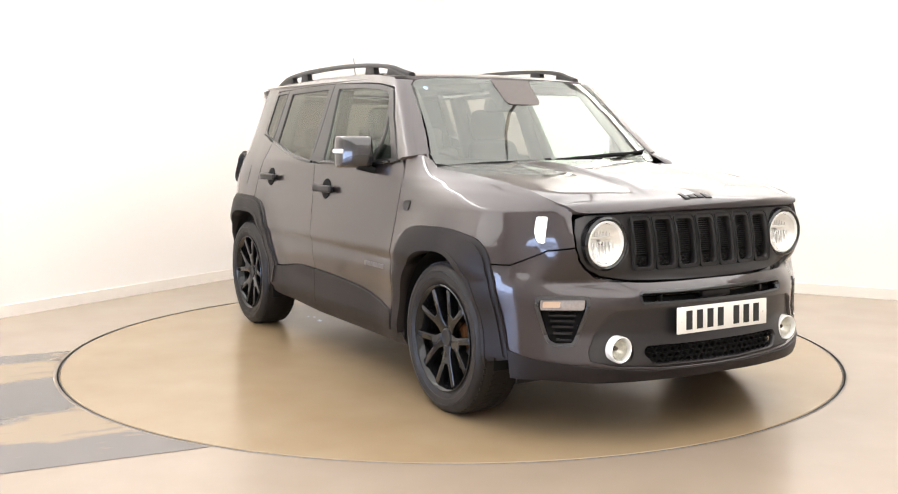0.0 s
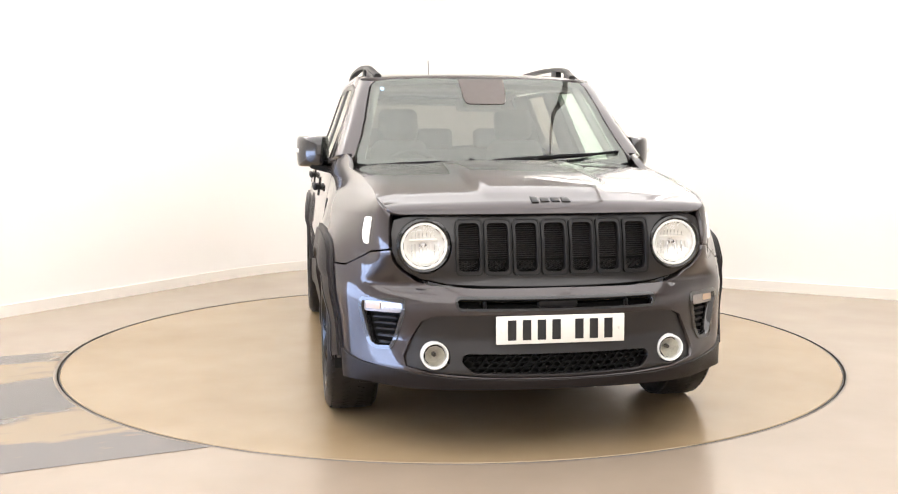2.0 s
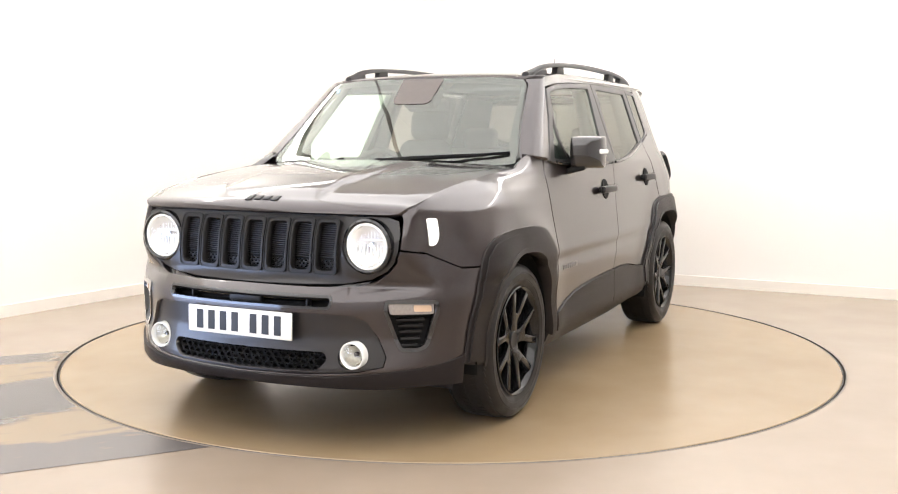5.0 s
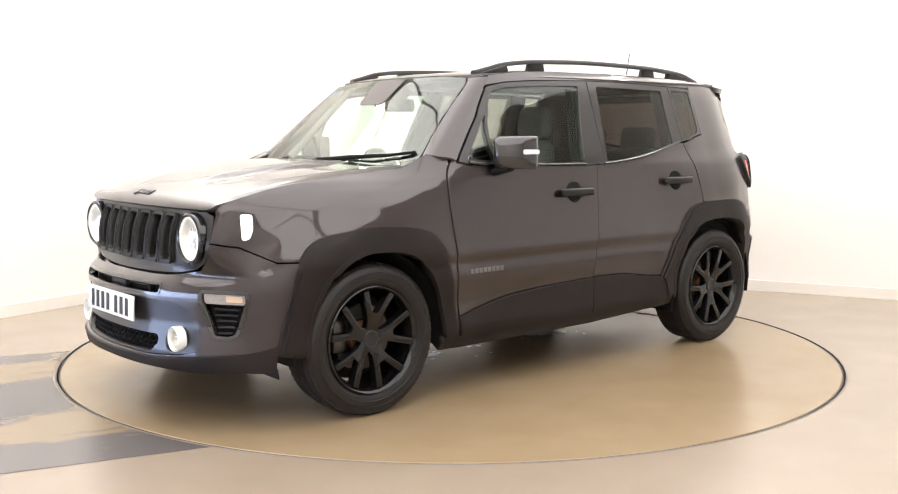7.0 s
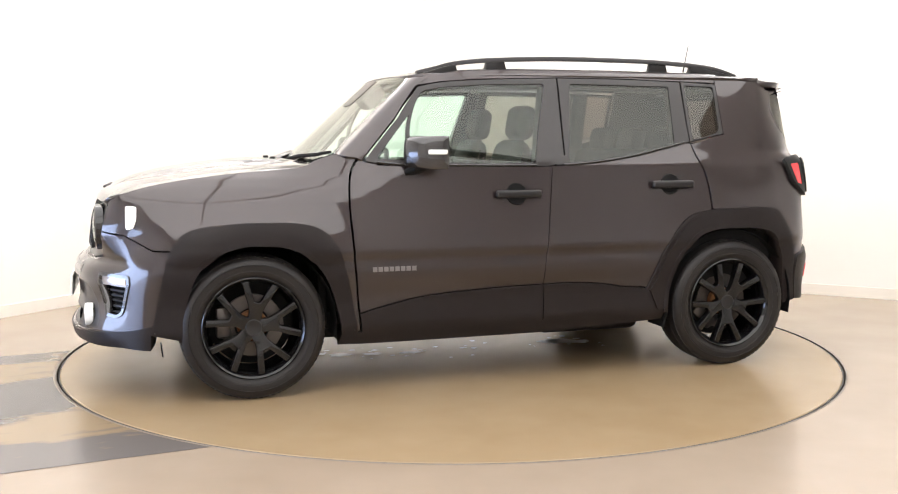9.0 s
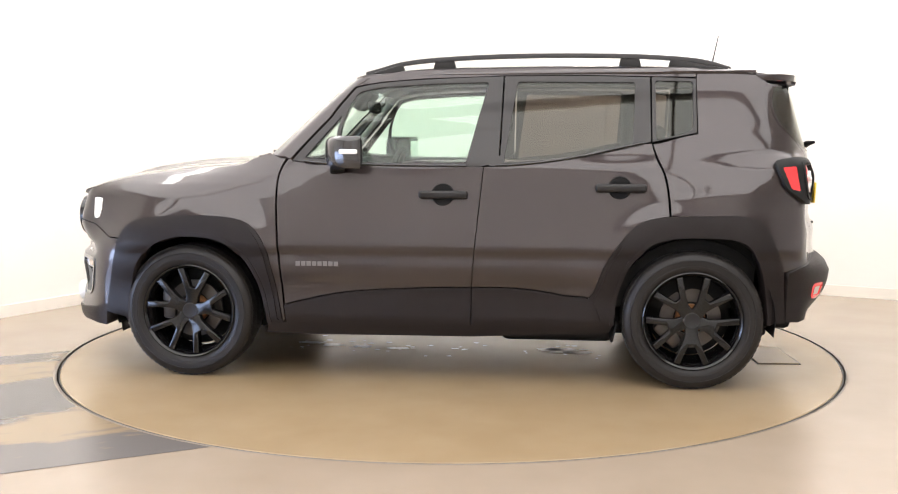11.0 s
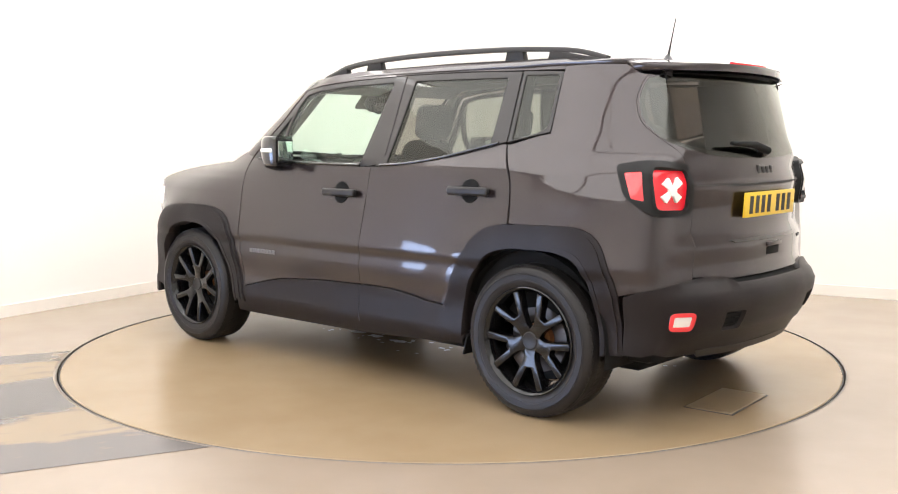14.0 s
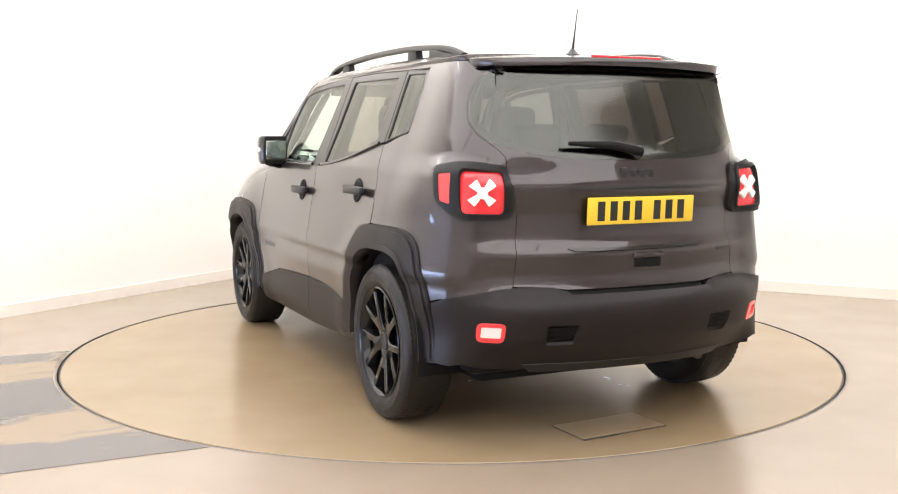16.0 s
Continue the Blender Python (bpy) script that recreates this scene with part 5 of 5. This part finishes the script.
    part("skid_trim", sheet(LOW, R(LOW, [(0.50, 0.345), (-0.50, 0.345), (-0.46, 0.308), (0.46, 0.308)]), step=0.05, depth=0.05, lift=0.018), SATIN_BLACK, rb)
    part("exhaust_tip", tube([(-1.60, -0.46, 0.275), (-1.80, -0.47, 0.272)], 0.026, 16), STEEL, car)


def LOW_HIGH(u, z):
    """The skin of the tail, one from foot to roof."""
    return LOW(u, z)


# ---- wheels ----
def wheel():
    w = new("wheel")
    w.parent = car
    R0 = 0.345
    prof = [(0.236, -0.098), (0.262, -0.110), (0.300, -0.115), (0.325, -0.108), (0.338, -0.092), (R0, -0.070), (R0 + 0.001, 0.0), (R0, 0.070), (0.338, 0.092), (0.325, 0.108), (0.304, 0.1145), (0.302, 0.1125), (0.300, 0.115), (0.276, 0.1135), (0.274, 0.1115), (0.272, 0.1125), (0.262, 0.110), (0.240, 0.100), (0.234, 0.090), (0.232, -0.09)]
    ty = part("tyre", lathe(prof, 72, closed=True), RUBBER, w, "black road tyre")
    bm = bmesh.new()
    for k in range(72):
        a = 2 * math.pi * k / 72
        for y, wd in ((-0.078, 0.026), (-0.030, 0.034), (0.030, 0.034), (0.078, 0.026)):
            vs = bmesh.ops.create_cube(bm, size=1)["verts"]
            rr = R0 - (0.0025 if abs(y) < 0.05 else 0.0075)
            m = Matrix.Rotation(-a, 4, "Y") @ Matrix.Translation((rr, y + 0.0, 0)) @ Matrix.Rotation(0.35 * (1 if y > 0 else -1), 4, "X")
            for v in vs:
                v.co = m @ Vector((v.co.x * 0.008, v.co.y * wd, v.co.z * 0.023))
    part("tread", bm, RUBBER, ty)
    rings = lathe([(0.240, 0.101), (0.2445, 0.108), (0.240, 0.112), (0.232, 0.106), (0.222, 0.088), (0.214, 0.05), (0.205, -0.02), (0.210, -0.09), (0.228, -0.098)], 72)
    part("rim", rings, WHEEL_BLACK, w, "gloss black alloy rim")
    for k in range(5):
        # a forked spoke: stem, then two arms
        pts = [(-0.034, 0.030), (-0.031, 0.075), (-0.042, 0.108), (-0.088, 0.208), (-0.057, 0.2205), (-0.013, 0.122), (0.013, 0.122), (0.057, 0.2205), (0.088, 0.208), (0.042, 0.108), (0.031, 0.075), (0.034, 0.030)]
        pts = rounded(pts, 0.006, 2)
        def at(a, b, h):
            r = math.hypot(a, b)
            y = 0.060 + 0.034 * h / 0.03 + 0.022 * min(1, max(0, (r - 0.05) / 0.17)) * (1 if h > 0.001 else 0.3)
            return (a, y - 0.012, b)
        sp = part("spoke", prism(pts[::-1], 0.030, at, 0.0055, 2), WHEEL_BLACK, w, "forked gloss black spoke")
        sp.matrix_basis = Matrix.Rotation(2 * math.pi * k / 5 - 0.157, 4, "Y")
    part("hub_cap", lathe([(0.046, 0.03), (0.045, 0.078), (0.036, 0.086), (0.030, 0.084), (0, 0.085)], 32), SATIN_BLACK, w)
    for k in range(5):
        a = 2 * math.pi * (k + 0.5) / 5 - 0.157 + math.pi / 2
        part("wheel_nut", lathe([(0.0105, 0.03), (0.0105, 0.070), (0.007, 0.076), (0, 0.076)], 6, "Y", (0.054 * math.cos(a), 0, -0.054 * math.sin(a))), CHROME if k == 0 else STEEL, w)
    part("hub_face", lathe([(0, 0.030), (0.072, 0.030), (0.075, 0.0)], 32), RUST, w, "rusty brake hub")
    part("brake_disc", lathe([(0.085, 0.012), (0.150, 0.012), (0.150, -0.012), (0.085, -0.012)], 40, closed=True), STEEL, w, "steel brake disc")
    part("brake_caliper", rbox((0.07, 0.07, 0.15), (0.135, 0.0, 0.02), (0, 0, 0), 0.015, 2), STEEL, w)
    part("barrel_back", lathe([(0.0, -0.06), (0.20, -0.06)], 32), MATT_BLACK, w)
    return w


def wheels():
    w = wheel()
    w.matrix_basis = pose(1.285, 0.775, 0.345)
    for x, s, spin in ((-1.285, 1, 45), (1.285, -1, 50), (-1.285, -1, 10)):
        copy_thing(w, pose(x, 0.775 * s, 0.345, 0, 0, 0 if s > 0 else 180) @ pose(0, 0, 0, 0, spin, 0))
    # dark liners over the wheels
    for x in (1.285, -1.285):
        for s in (1, -1):
            bm = bmesh.new()
            rows = []
            for i in range(19):
                a = math.pi * (-0.06 + 1.12 * i / 18)
                c, sn = math.cos(a), math.sin(a)
                rows.append([bm.verts.new((x + 0.40 * c, s * yy, 0.345 + 0.405 * sn)) for yy in (0.86, 0.45)])
            for p, q in zip(rows, rows[1:]):
                bm.faces.new((p[0], q[0], q[1], p[1]))
            bm.faces.new([r[1] for r in rows])
            part("arch_liner", smooth(bm, 60), MATT_BLACK, car, "black wheel arch liner")


# ---- mirrors, handles, small parts of the side ----
def mirror_shell(s):
    """Mirror housing: flat to the rear, its front sweeping back to the outer end."""
    plan = [(-0.078, -0.088), (-0.078, 0.080), (-0.046, 0.088), (0.025, 0.066), (0.080, 0.005), (0.098, -0.060), (0.090, -0.090)]
    plan = [(x, s * y) for x, y in rounded(plan, [0.016, 0.018, 0.03, 0.05, 0.05, 0.03, 0.03], 4)]
    bm = bmesh.new()
    rings = []
    # rounded from foot to crown: drawn in towards both ends
    for z, k in ((-0.080, 0.78), (-0.076, 0.86), (-0.066, 0.925), (-0.045, 0.975), (-0.010, 1.0), (0.030, 0.99), (0.056, 0.965), (0.070, 0.915), (0.078, 0.84), (0.081, 0.72)):
        rings.append([bm.verts.new((-0.078 + (x + 0.078) * (k if k > 0.8 else k * 0.96), y * (0.5 + 0.5 * k), z)) for x, y in plan])
    for p, q in zip(rings, rings[1:]):
        for i in range(len(plan)):
            bm.faces.new((p[i], p[(i + 1) % len(plan)], q[(i + 1) % len(plan)], q[i]))
    bm.faces.new(rings[0])
    bm.faces.new(rings[-1])
    bmesh.ops.recalc_face_normals(bm, faces=bm.faces)
    return smooth(bm, 50)


def side_details(doors):
    for s, ob in zip((1, -1), doors["f"]):
        hs = part("door_mirror", mirror_shell(s), GLOSS_PAINT, ob, "gloss dark door mirror")
        hs.matrix_basis = pose(0.440, s * 0.915, 1.170, 0, 0, s * 15)
        part("mirror_glass", rbox((0.006, 0.128, 0.108), (-0.0815, -s * 0.004, 0), (0, 0, 0), 0.03, 3), MIRROR, hs, "mirror glass")
        part("mirror_rim", rbox((0.012, 0.146, 0.124), (-0.0765, -s * 0.004, 0), (0, 0, 0), 0.03, 3), MATT_BLACK, hs)
        part("repeater", rbox((0.095, 0.022, 0.024), (-0.012, s * 0.0735, 0.004), (0, 0, -s * 20), 0.008, 2), INDICATOR, hs, "clear mirror repeater lamp")
        part("mirror_arm", rbox((0.075, 0.13, 0.032), (0.035, -s * 0.075, -0.088), (s * 14, 0, 0), 0.012, 3), MATT_BLACK, hs)
    for key, x0, x1, z in (("f", 0.075, -0.172, 0.960), ("r", -0.802, -1.050, 0.998)):
        for s, ob in zip((1, -1), doors[key]):
            c = (x0 + x1) / 2
            y = float(LOW(np.array([us(LOW, c, z)]), np.array([z]))[1][0])
            # the cup is a flat disc, its shade put into the black
            cup = part("handle_cup", lathe([(0.0, 0.0015), (0.040, 0.0018), (0.054, 0.0030), (0.057, -0.002)], 32, "Y", (0, 0, 0)), MATT_BLACK, ob, "flat dark disc for the shaded handle recess")
            cup.matrix_basis = pose(c + 0.004, s * (y + 0.0025), z, 8, 0, 0 if s > 0 else 180)
            h = part("door_handle", rbox((abs(x1 - x0), 0.026, 0.040), (0, 0, 0), (0, 0, 0), 0.013, 4), SATIN_BLACK, ob, "satin black door handle")
            h.matrix_basis = pose(c, s * (y + 0.027), z)
            for k in (-1, 1):
                part("handle_foot", rbox((0.035, 0.03, 0.03), (k * 0.095, -s * 0.014, 0), (0, 0, 0), 0.008, 2), SATIN_BLACK, h)
            if key == "f":
                part("key_lock", lathe([(0.012, 0), (0.011, 0.004), (0, 0.004)], 16, "Y", (0.03, s * (y + 0.001) if s > 0 else 0, z - 0.045)), STEEL, ob) if s > 0 else None
    # model name on the front doors, as a plain bar
    for ob, flip in zip(doors["f"], (False, True)):
        for k in range(8):
            x = 0.710 - 0.0283 * k
            part("name_bar", sheet(LOW, S(LOW, [(x, 0.6155), (x - 0.022, 0.6150), (x - 0.022, 0.592), (x, 0.5925)]), step=0.03, depth=0.004, lift=0.0035, flip=flip), GREY_BAR, ob)
    # small badge on the right wing
    badge = S(LOW, rounded([(0.945, 0.945), (0.865, 0.945), (0.870, 0.905), (0.895, 0.895), (0.935, 0.900)], 0.01, 2))
    part("wing_badge", sheet(LOW, badge, depth=0.008, lift=0.004, step=0.02, flip=True), SATIN_BLACK, car)
    # fuel flap outline on the right rear quarter
    flap = S(LOW, rounded([(-1.34, 1.06), (-1.50, 1.06), (-1.50, 0.93), (-1.34, 0.93)], 0.03, 4))
    part("fuel_flap", sheet(LOW, flap, step=0.03, depth=0.002, lift=0.0022, flip=True), PAINT, car)
    for s in (1, -1):
        part("mud_flap", rbox((0.012, 0.17, 0.10), (-0.905, s * 0.775, 0.275), (0, -14, 0), 0.003, 1), MATT_BLACK, car)


# black print lightened by the windscreen's reflection, put into the colour
TRIM_DARK = material("reflection_grey_print", (0.105, 0.090, 0.082), 0.5, vary=0.1, scale=30, spec=0.3)
GLOSS_PAINT = material("dark_gloss_mirror_paint", (0.018, 0.017, 0.018), 0.2, 0.2, 1.0)
GREY_BAR = material("dull_silver_lettering", (0.16, 0.15, 0.15), 0.45, 0.6)


# ---- inside and underneath ----
def seat(x, y, rear=False):
    st = new("seat")
    st.parent = car
    st.matrix_basis = pose(x, y, 0)
    part("cushion", rbox((0.52, 0.50, 0.20), (0.06, 0, 0.60), (0, -6, 0), 0.06, 4), CLOTH, st)
    part("backrest", rbox((0.15, 0.48, 0.64), (-0.26, 0, 0.92), (0, -14, 0), 0.065, 4, (0.8, 0.70)), CLOTH, st)
    for s in (1, -1):
        part("bolster", rbox((0.14, 0.085, 0.46), (-0.205, s * 0.205, 0.88), (0, -14, 0), 0.04, 3), CLOTH, st)
    part("headrest", rbox((0.105, 0.24, 0.19), (-0.370, 0, 1.325), (0, -10, 0), 0.05, 4), CLOTH, st)
    for s in (1, -1):
        part("headrest_post", tube([(-0.35, s * 0.07, 1.18), (-0.368, s * 0.07, 1.28)], 0.008, 8), STEEL, st)
    st["label"] = "dark cloth seat with headrest"
    return st


def inside_car():
    a = seat(0.12, 0.36)
    copy_thing(a, pose(0.12, -0.36, 0))
    bench = new("rear_bench")
    bench.parent = car
    part("cushion", rbox((0.50, 1.24, 0.18), (-0.72, 0, 0.60), (0, -6, 0), 0.05, 3), CLOTH, bench)
    part("backrest", rbox((0.14, 1.24, 0.56), (-1.02, 0, 0.90), (0, -16, 0), 0.05, 3), CLOTH, bench)
    for y in (-0.40, 0, 0.40):
        part("headrest", rbox((0.09, 0.25, 0.15), (-1.12, y, 1.235), (0, -10, 0), 0.04, 3), CLOTH, bench)
    part("floor_pan", rbox((3.3, 1.36, 0.10), (-0.15, 0, 0.33), (0, 0, 0), 0.03, 2), MATT_BLACK, car, "black floor pan")
    part("engine_block", rbox((0.86, 0.90, 0.50), (1.42, 0, 0.62), (0, 0, 0), 0.05, 2), MATT_BLACK, car)
    part("underbody", rbox((3.2, 1.20, 0.07), (-0.1, 0, 0.255), (0, 0, 0), 0.03, 2), MATT_BLACK, car, "dark underbody")
    part("fuel_tank", rbox((0.62, 1.05, 0.12), (-0.62, 0, 0.215), (0, 0, 0), 0.05, 3), SATIN_BLACK, car)
    part("exhaust_box", rbox((0.26, 0.85, 0.14), (-1.66, 0.0, 0.36), (0, 0, 0), 0.06, 3), STEEL, car)
    part("luggage_floor", rbox((0.75, 1.10, 0.06), (-1.52, 0, 0.72), (0, 0, 0), 0.01, 1), CLOTH, car)
    for xx in (1.285, -1.285):
        part("axle", tube([(xx, -0.70, 0.335), (xx, 0.70, 0.335)], 0.035, 12), MATT_BLACK, car)
    # inner sides of the doors
    inner = [(0.74, 1.10), (0.78, 0.40), (-1.60, 0.40), (-1.60, 1.20), (-1.06, 1.20), (-0.685, 1.12), (-0.245, 1.085), (0.3, 1.085)]
    both("door_card", LOW, S(LOW, inner), MATT_BLACK, car, depth=0.02, lift=-0.075, step=0.08)
    # pillars inside
    for x0, x1, w in ((-0.30, -0.22, 0.09), (-1.05, -1.06, 0.10)):
        for s in (1, -1):
            pts = [(x0, s * 0.60, 1.53), ((x0 + x1) / 2, s * 0.655, 1.35), (x1, s * 0.72, 1.10)]
            part("pillar_lining", tube(pts, w / 2, 8), MATT_BLACK, car)
    both("rear_pillar_lining", HIGH, S(HIGH, [(-1.30, 1.54), (-1.66, 1.54), (-1.72, 1.30), (-1.74, 1.12), (-1.30, 1.12)]), MATT_BLACK, car, depth=0.01, lift=-0.05, step=0.06)
    for s in (1, -1):
        part("front_pillar_lining", tube([(0.76, s * 0.668, 1.13), (0.61, s * 0.618, 1.30), (0.41, s * 0.552, 1.52)], 0.022, 8), TRIM_GREY, car)
    # dashboard, wheel and mirror
    part("dashboard", rbox((0.42, 1.34, 0.22), (0.70, 0, 0.97), (0, 6, 0), 0.06, 4), MATT_BLACK, car, "black dashboard")
    part("instrument_hood", rbox((0.20, 0.36, 0.10), (0.60, -0.36, 1.075), (0, 8, 0), 0.04, 3), MATT_BLACK, car)
    part("centre_screen", rbox((0.12, 0.30, 0.12), (0.58, 0.0, 1.06), (0, 8, 0), 0.03, 3), MATT_BLACK, car)
    part("firewall", rbox((0.05, 1.38, 0.80), (0.93, 0, 0.70), (0, 0, 0), 0.01, 1), MATT_BLACK, car)
    stw = part("steering_wheel", lathe([(0.185 + 0.016 * math.cos(t), 0.016 * math.sin(t)) for t in [2 * math.pi * i / 10 for i in range(10)]], 40, "X", (0, 0, 0), True), SATIN_BLACK, car, "black steering wheel")
    stw.matrix_basis = pose(0.43, -0.36, 1.0, 0, -24, 0)
    part("wheel_pad", rbox((0.05, 0.17, 0.13), (0.01, 0, 0), (0, 0, 0), 0.03, 3), SATIN_BLACK, stw)
    part("wheel_spoke", rbox((0.02, 0.34, 0.035), (0.01, 0, 0), (0, 0, 0), 0.008, 2), SATIN_BLACK, stw)
    im = part("inside_mirror", rbox((0.035, 0.25, 0.070), (0.46, 0.0, 1.420), (0, 10, 0), 0.02, 3), MATT_BLACK, car)
    part("camera_box", rbox((0.14, 0.20, 0.085), (0.520, 0.0, 1.470), (0, 45, 0), 0.02, 3), MATT_BLACK, car, "dark sensor box behind the windscreen")
    for y in (-0.32, 0.32):
        part("sun_visor", rbox((0.16, 0.42, 0.02), (0.36, y, 1.530), (0, 24, 0), 0.008, 2), TRIM_GREY, car)


def table_marks(disc):
    """Scuffs, a lifted cover and flakes that turn with the turntable."""
    cov = part("access_cover", rbox((0.222, 0.43, 0.006), (-1.843, 0.100, 0.0035), (0, 0, 4), 0.002, 1), COVER, disc, "flat grey-beige access cover")
    part("cover_gap", rbox((0.236, 0.444, 0.002), (-1.843, 0.100, 0.0012), (0, 0, 4), 0), GAP, disc)
    part("cover_edge", rbox((0.010, 0.17, 0.004), (-1.967, 0.226, 0.0025), (0, 0, 4), 0.001, 1), GAP, disc)
    rnd = random.Random(4)
    bm = bmesh.new()
    for k in range(46):
        x, y = rnd.uniform(-0.9, 0.95), rnd.gauss(0.12, 0.10)
        r = rnd.uniform(0.006, 0.022)
        n = 7
        vs = [bm.verts.new((x + r * rnd.uniform(0.6, 1.6) * math.cos(2 * math.pi * i / n), y + r * rnd.uniform(0.5, 1.0) * math.sin(2 * math.pi * i / n), 0.0026)) for i in range(n)]
        bm.faces.new(vs)
    for x, y, r in ((-0.67, 0.10, 0.11), (-0.60, 0.10, 0.08), (-0.76, 0.15, 0.08), (0.85, 0.05, 0.07), (0.70, 0.10, 0.07), (0.52, 0.13, 0.06), (0.30, 0.16, 0.06), (-1.107, -0.379, 0.022), (-1.147, -0.364, 0.012), (-1.257, -0.354, 0.014), (-1.297, -0.384, 0.008)):
        n = 13
        vs = [bm.verts.new((x + r * rnd.uniform(0.6, 1.3) * math.cos(2 * math.pi * i / n), y + r * rnd.uniform(0.35, 0.8) * math.sin(2 * math.pi * i / n), 0.0034)) for i in range(n)]
        bm.faces.new(vs)
    bmesh.ops.recalc_face_normals(bm, faces=bm.faces)
    for f in bm.faces:
        if f.normal.z < 0:
            f.normal_flip()
    tagged(part("paint_flakes", bm, PALE, disc, "pale worn flakes in the surface"), kind="stuff")


COVER = material("worn_cover_plate", (0.262, 0.192, 0.112), 0.28, vary=0.15, scale=6)
PALE = material("pale_worn_patch", (0.86, 0.83, 0.78), 0.16, vary=0.1, scale=30)


build_room()
build_lights()
turntable = build_turntable()
doors = body_sides()
windows(doors)
roof()
bonnet()
nose()
tail()
plate(2.128, 0.497, 0.520, 0.111, PLATE_WHITE, -2)
plate(-1.992, 0.950, 0.520, 0.111, PLATE_YELLOW, 3, True)
wheels()
side_details(doors)
inside_car()
table_marks(turntable)

# ---- what moves: the turntable and the car on it, by heading in degrees ----
OFFSET = (-0.0173, 0.0758)
HEADING = [(0.0, -59.16), (0.2, -59.5), (0.5, -62.74), (1.0, -68.35), (1.5, -74.07), (2.0, -80.28), (2.5, -86.05), (3.0, -92.26), (3.5, -98.01), (4.0, -104.19),
           (4.5, -109.96), (5.0, -116.14), (5.5, -121.9), (6.0, -127.8), (6.5, -133.7), (7.0, -139.5), (7.5, -145.3), (8.0, -151.24), (8.5, -156.8), (9.0, -162.87),
           (9.5, -168.7), (10.0, -174.6), (10.5, -180.5), (11.0, -186.4), (11.5, -192.27), (12.0, -198.32), (12.5, -203.98), (13.0, -210.07), (13.5, -215.66),
           (14.0, -221.74), (14.5, -227.39), (15.0, -233.34), (15.5, -239.01), (16.0, -245.07)]


def motions():
    walk(car, [(t, pose(0, 0, 0, 0, 0, a) @ pose(*OFFSET, 0)) for t, a in HEADING])
    walk(turntable, [(t, pose(0, 0, 0, 0, 0, a) @ pose(0, 0, 0)) for t, a in HEADING])


motions()
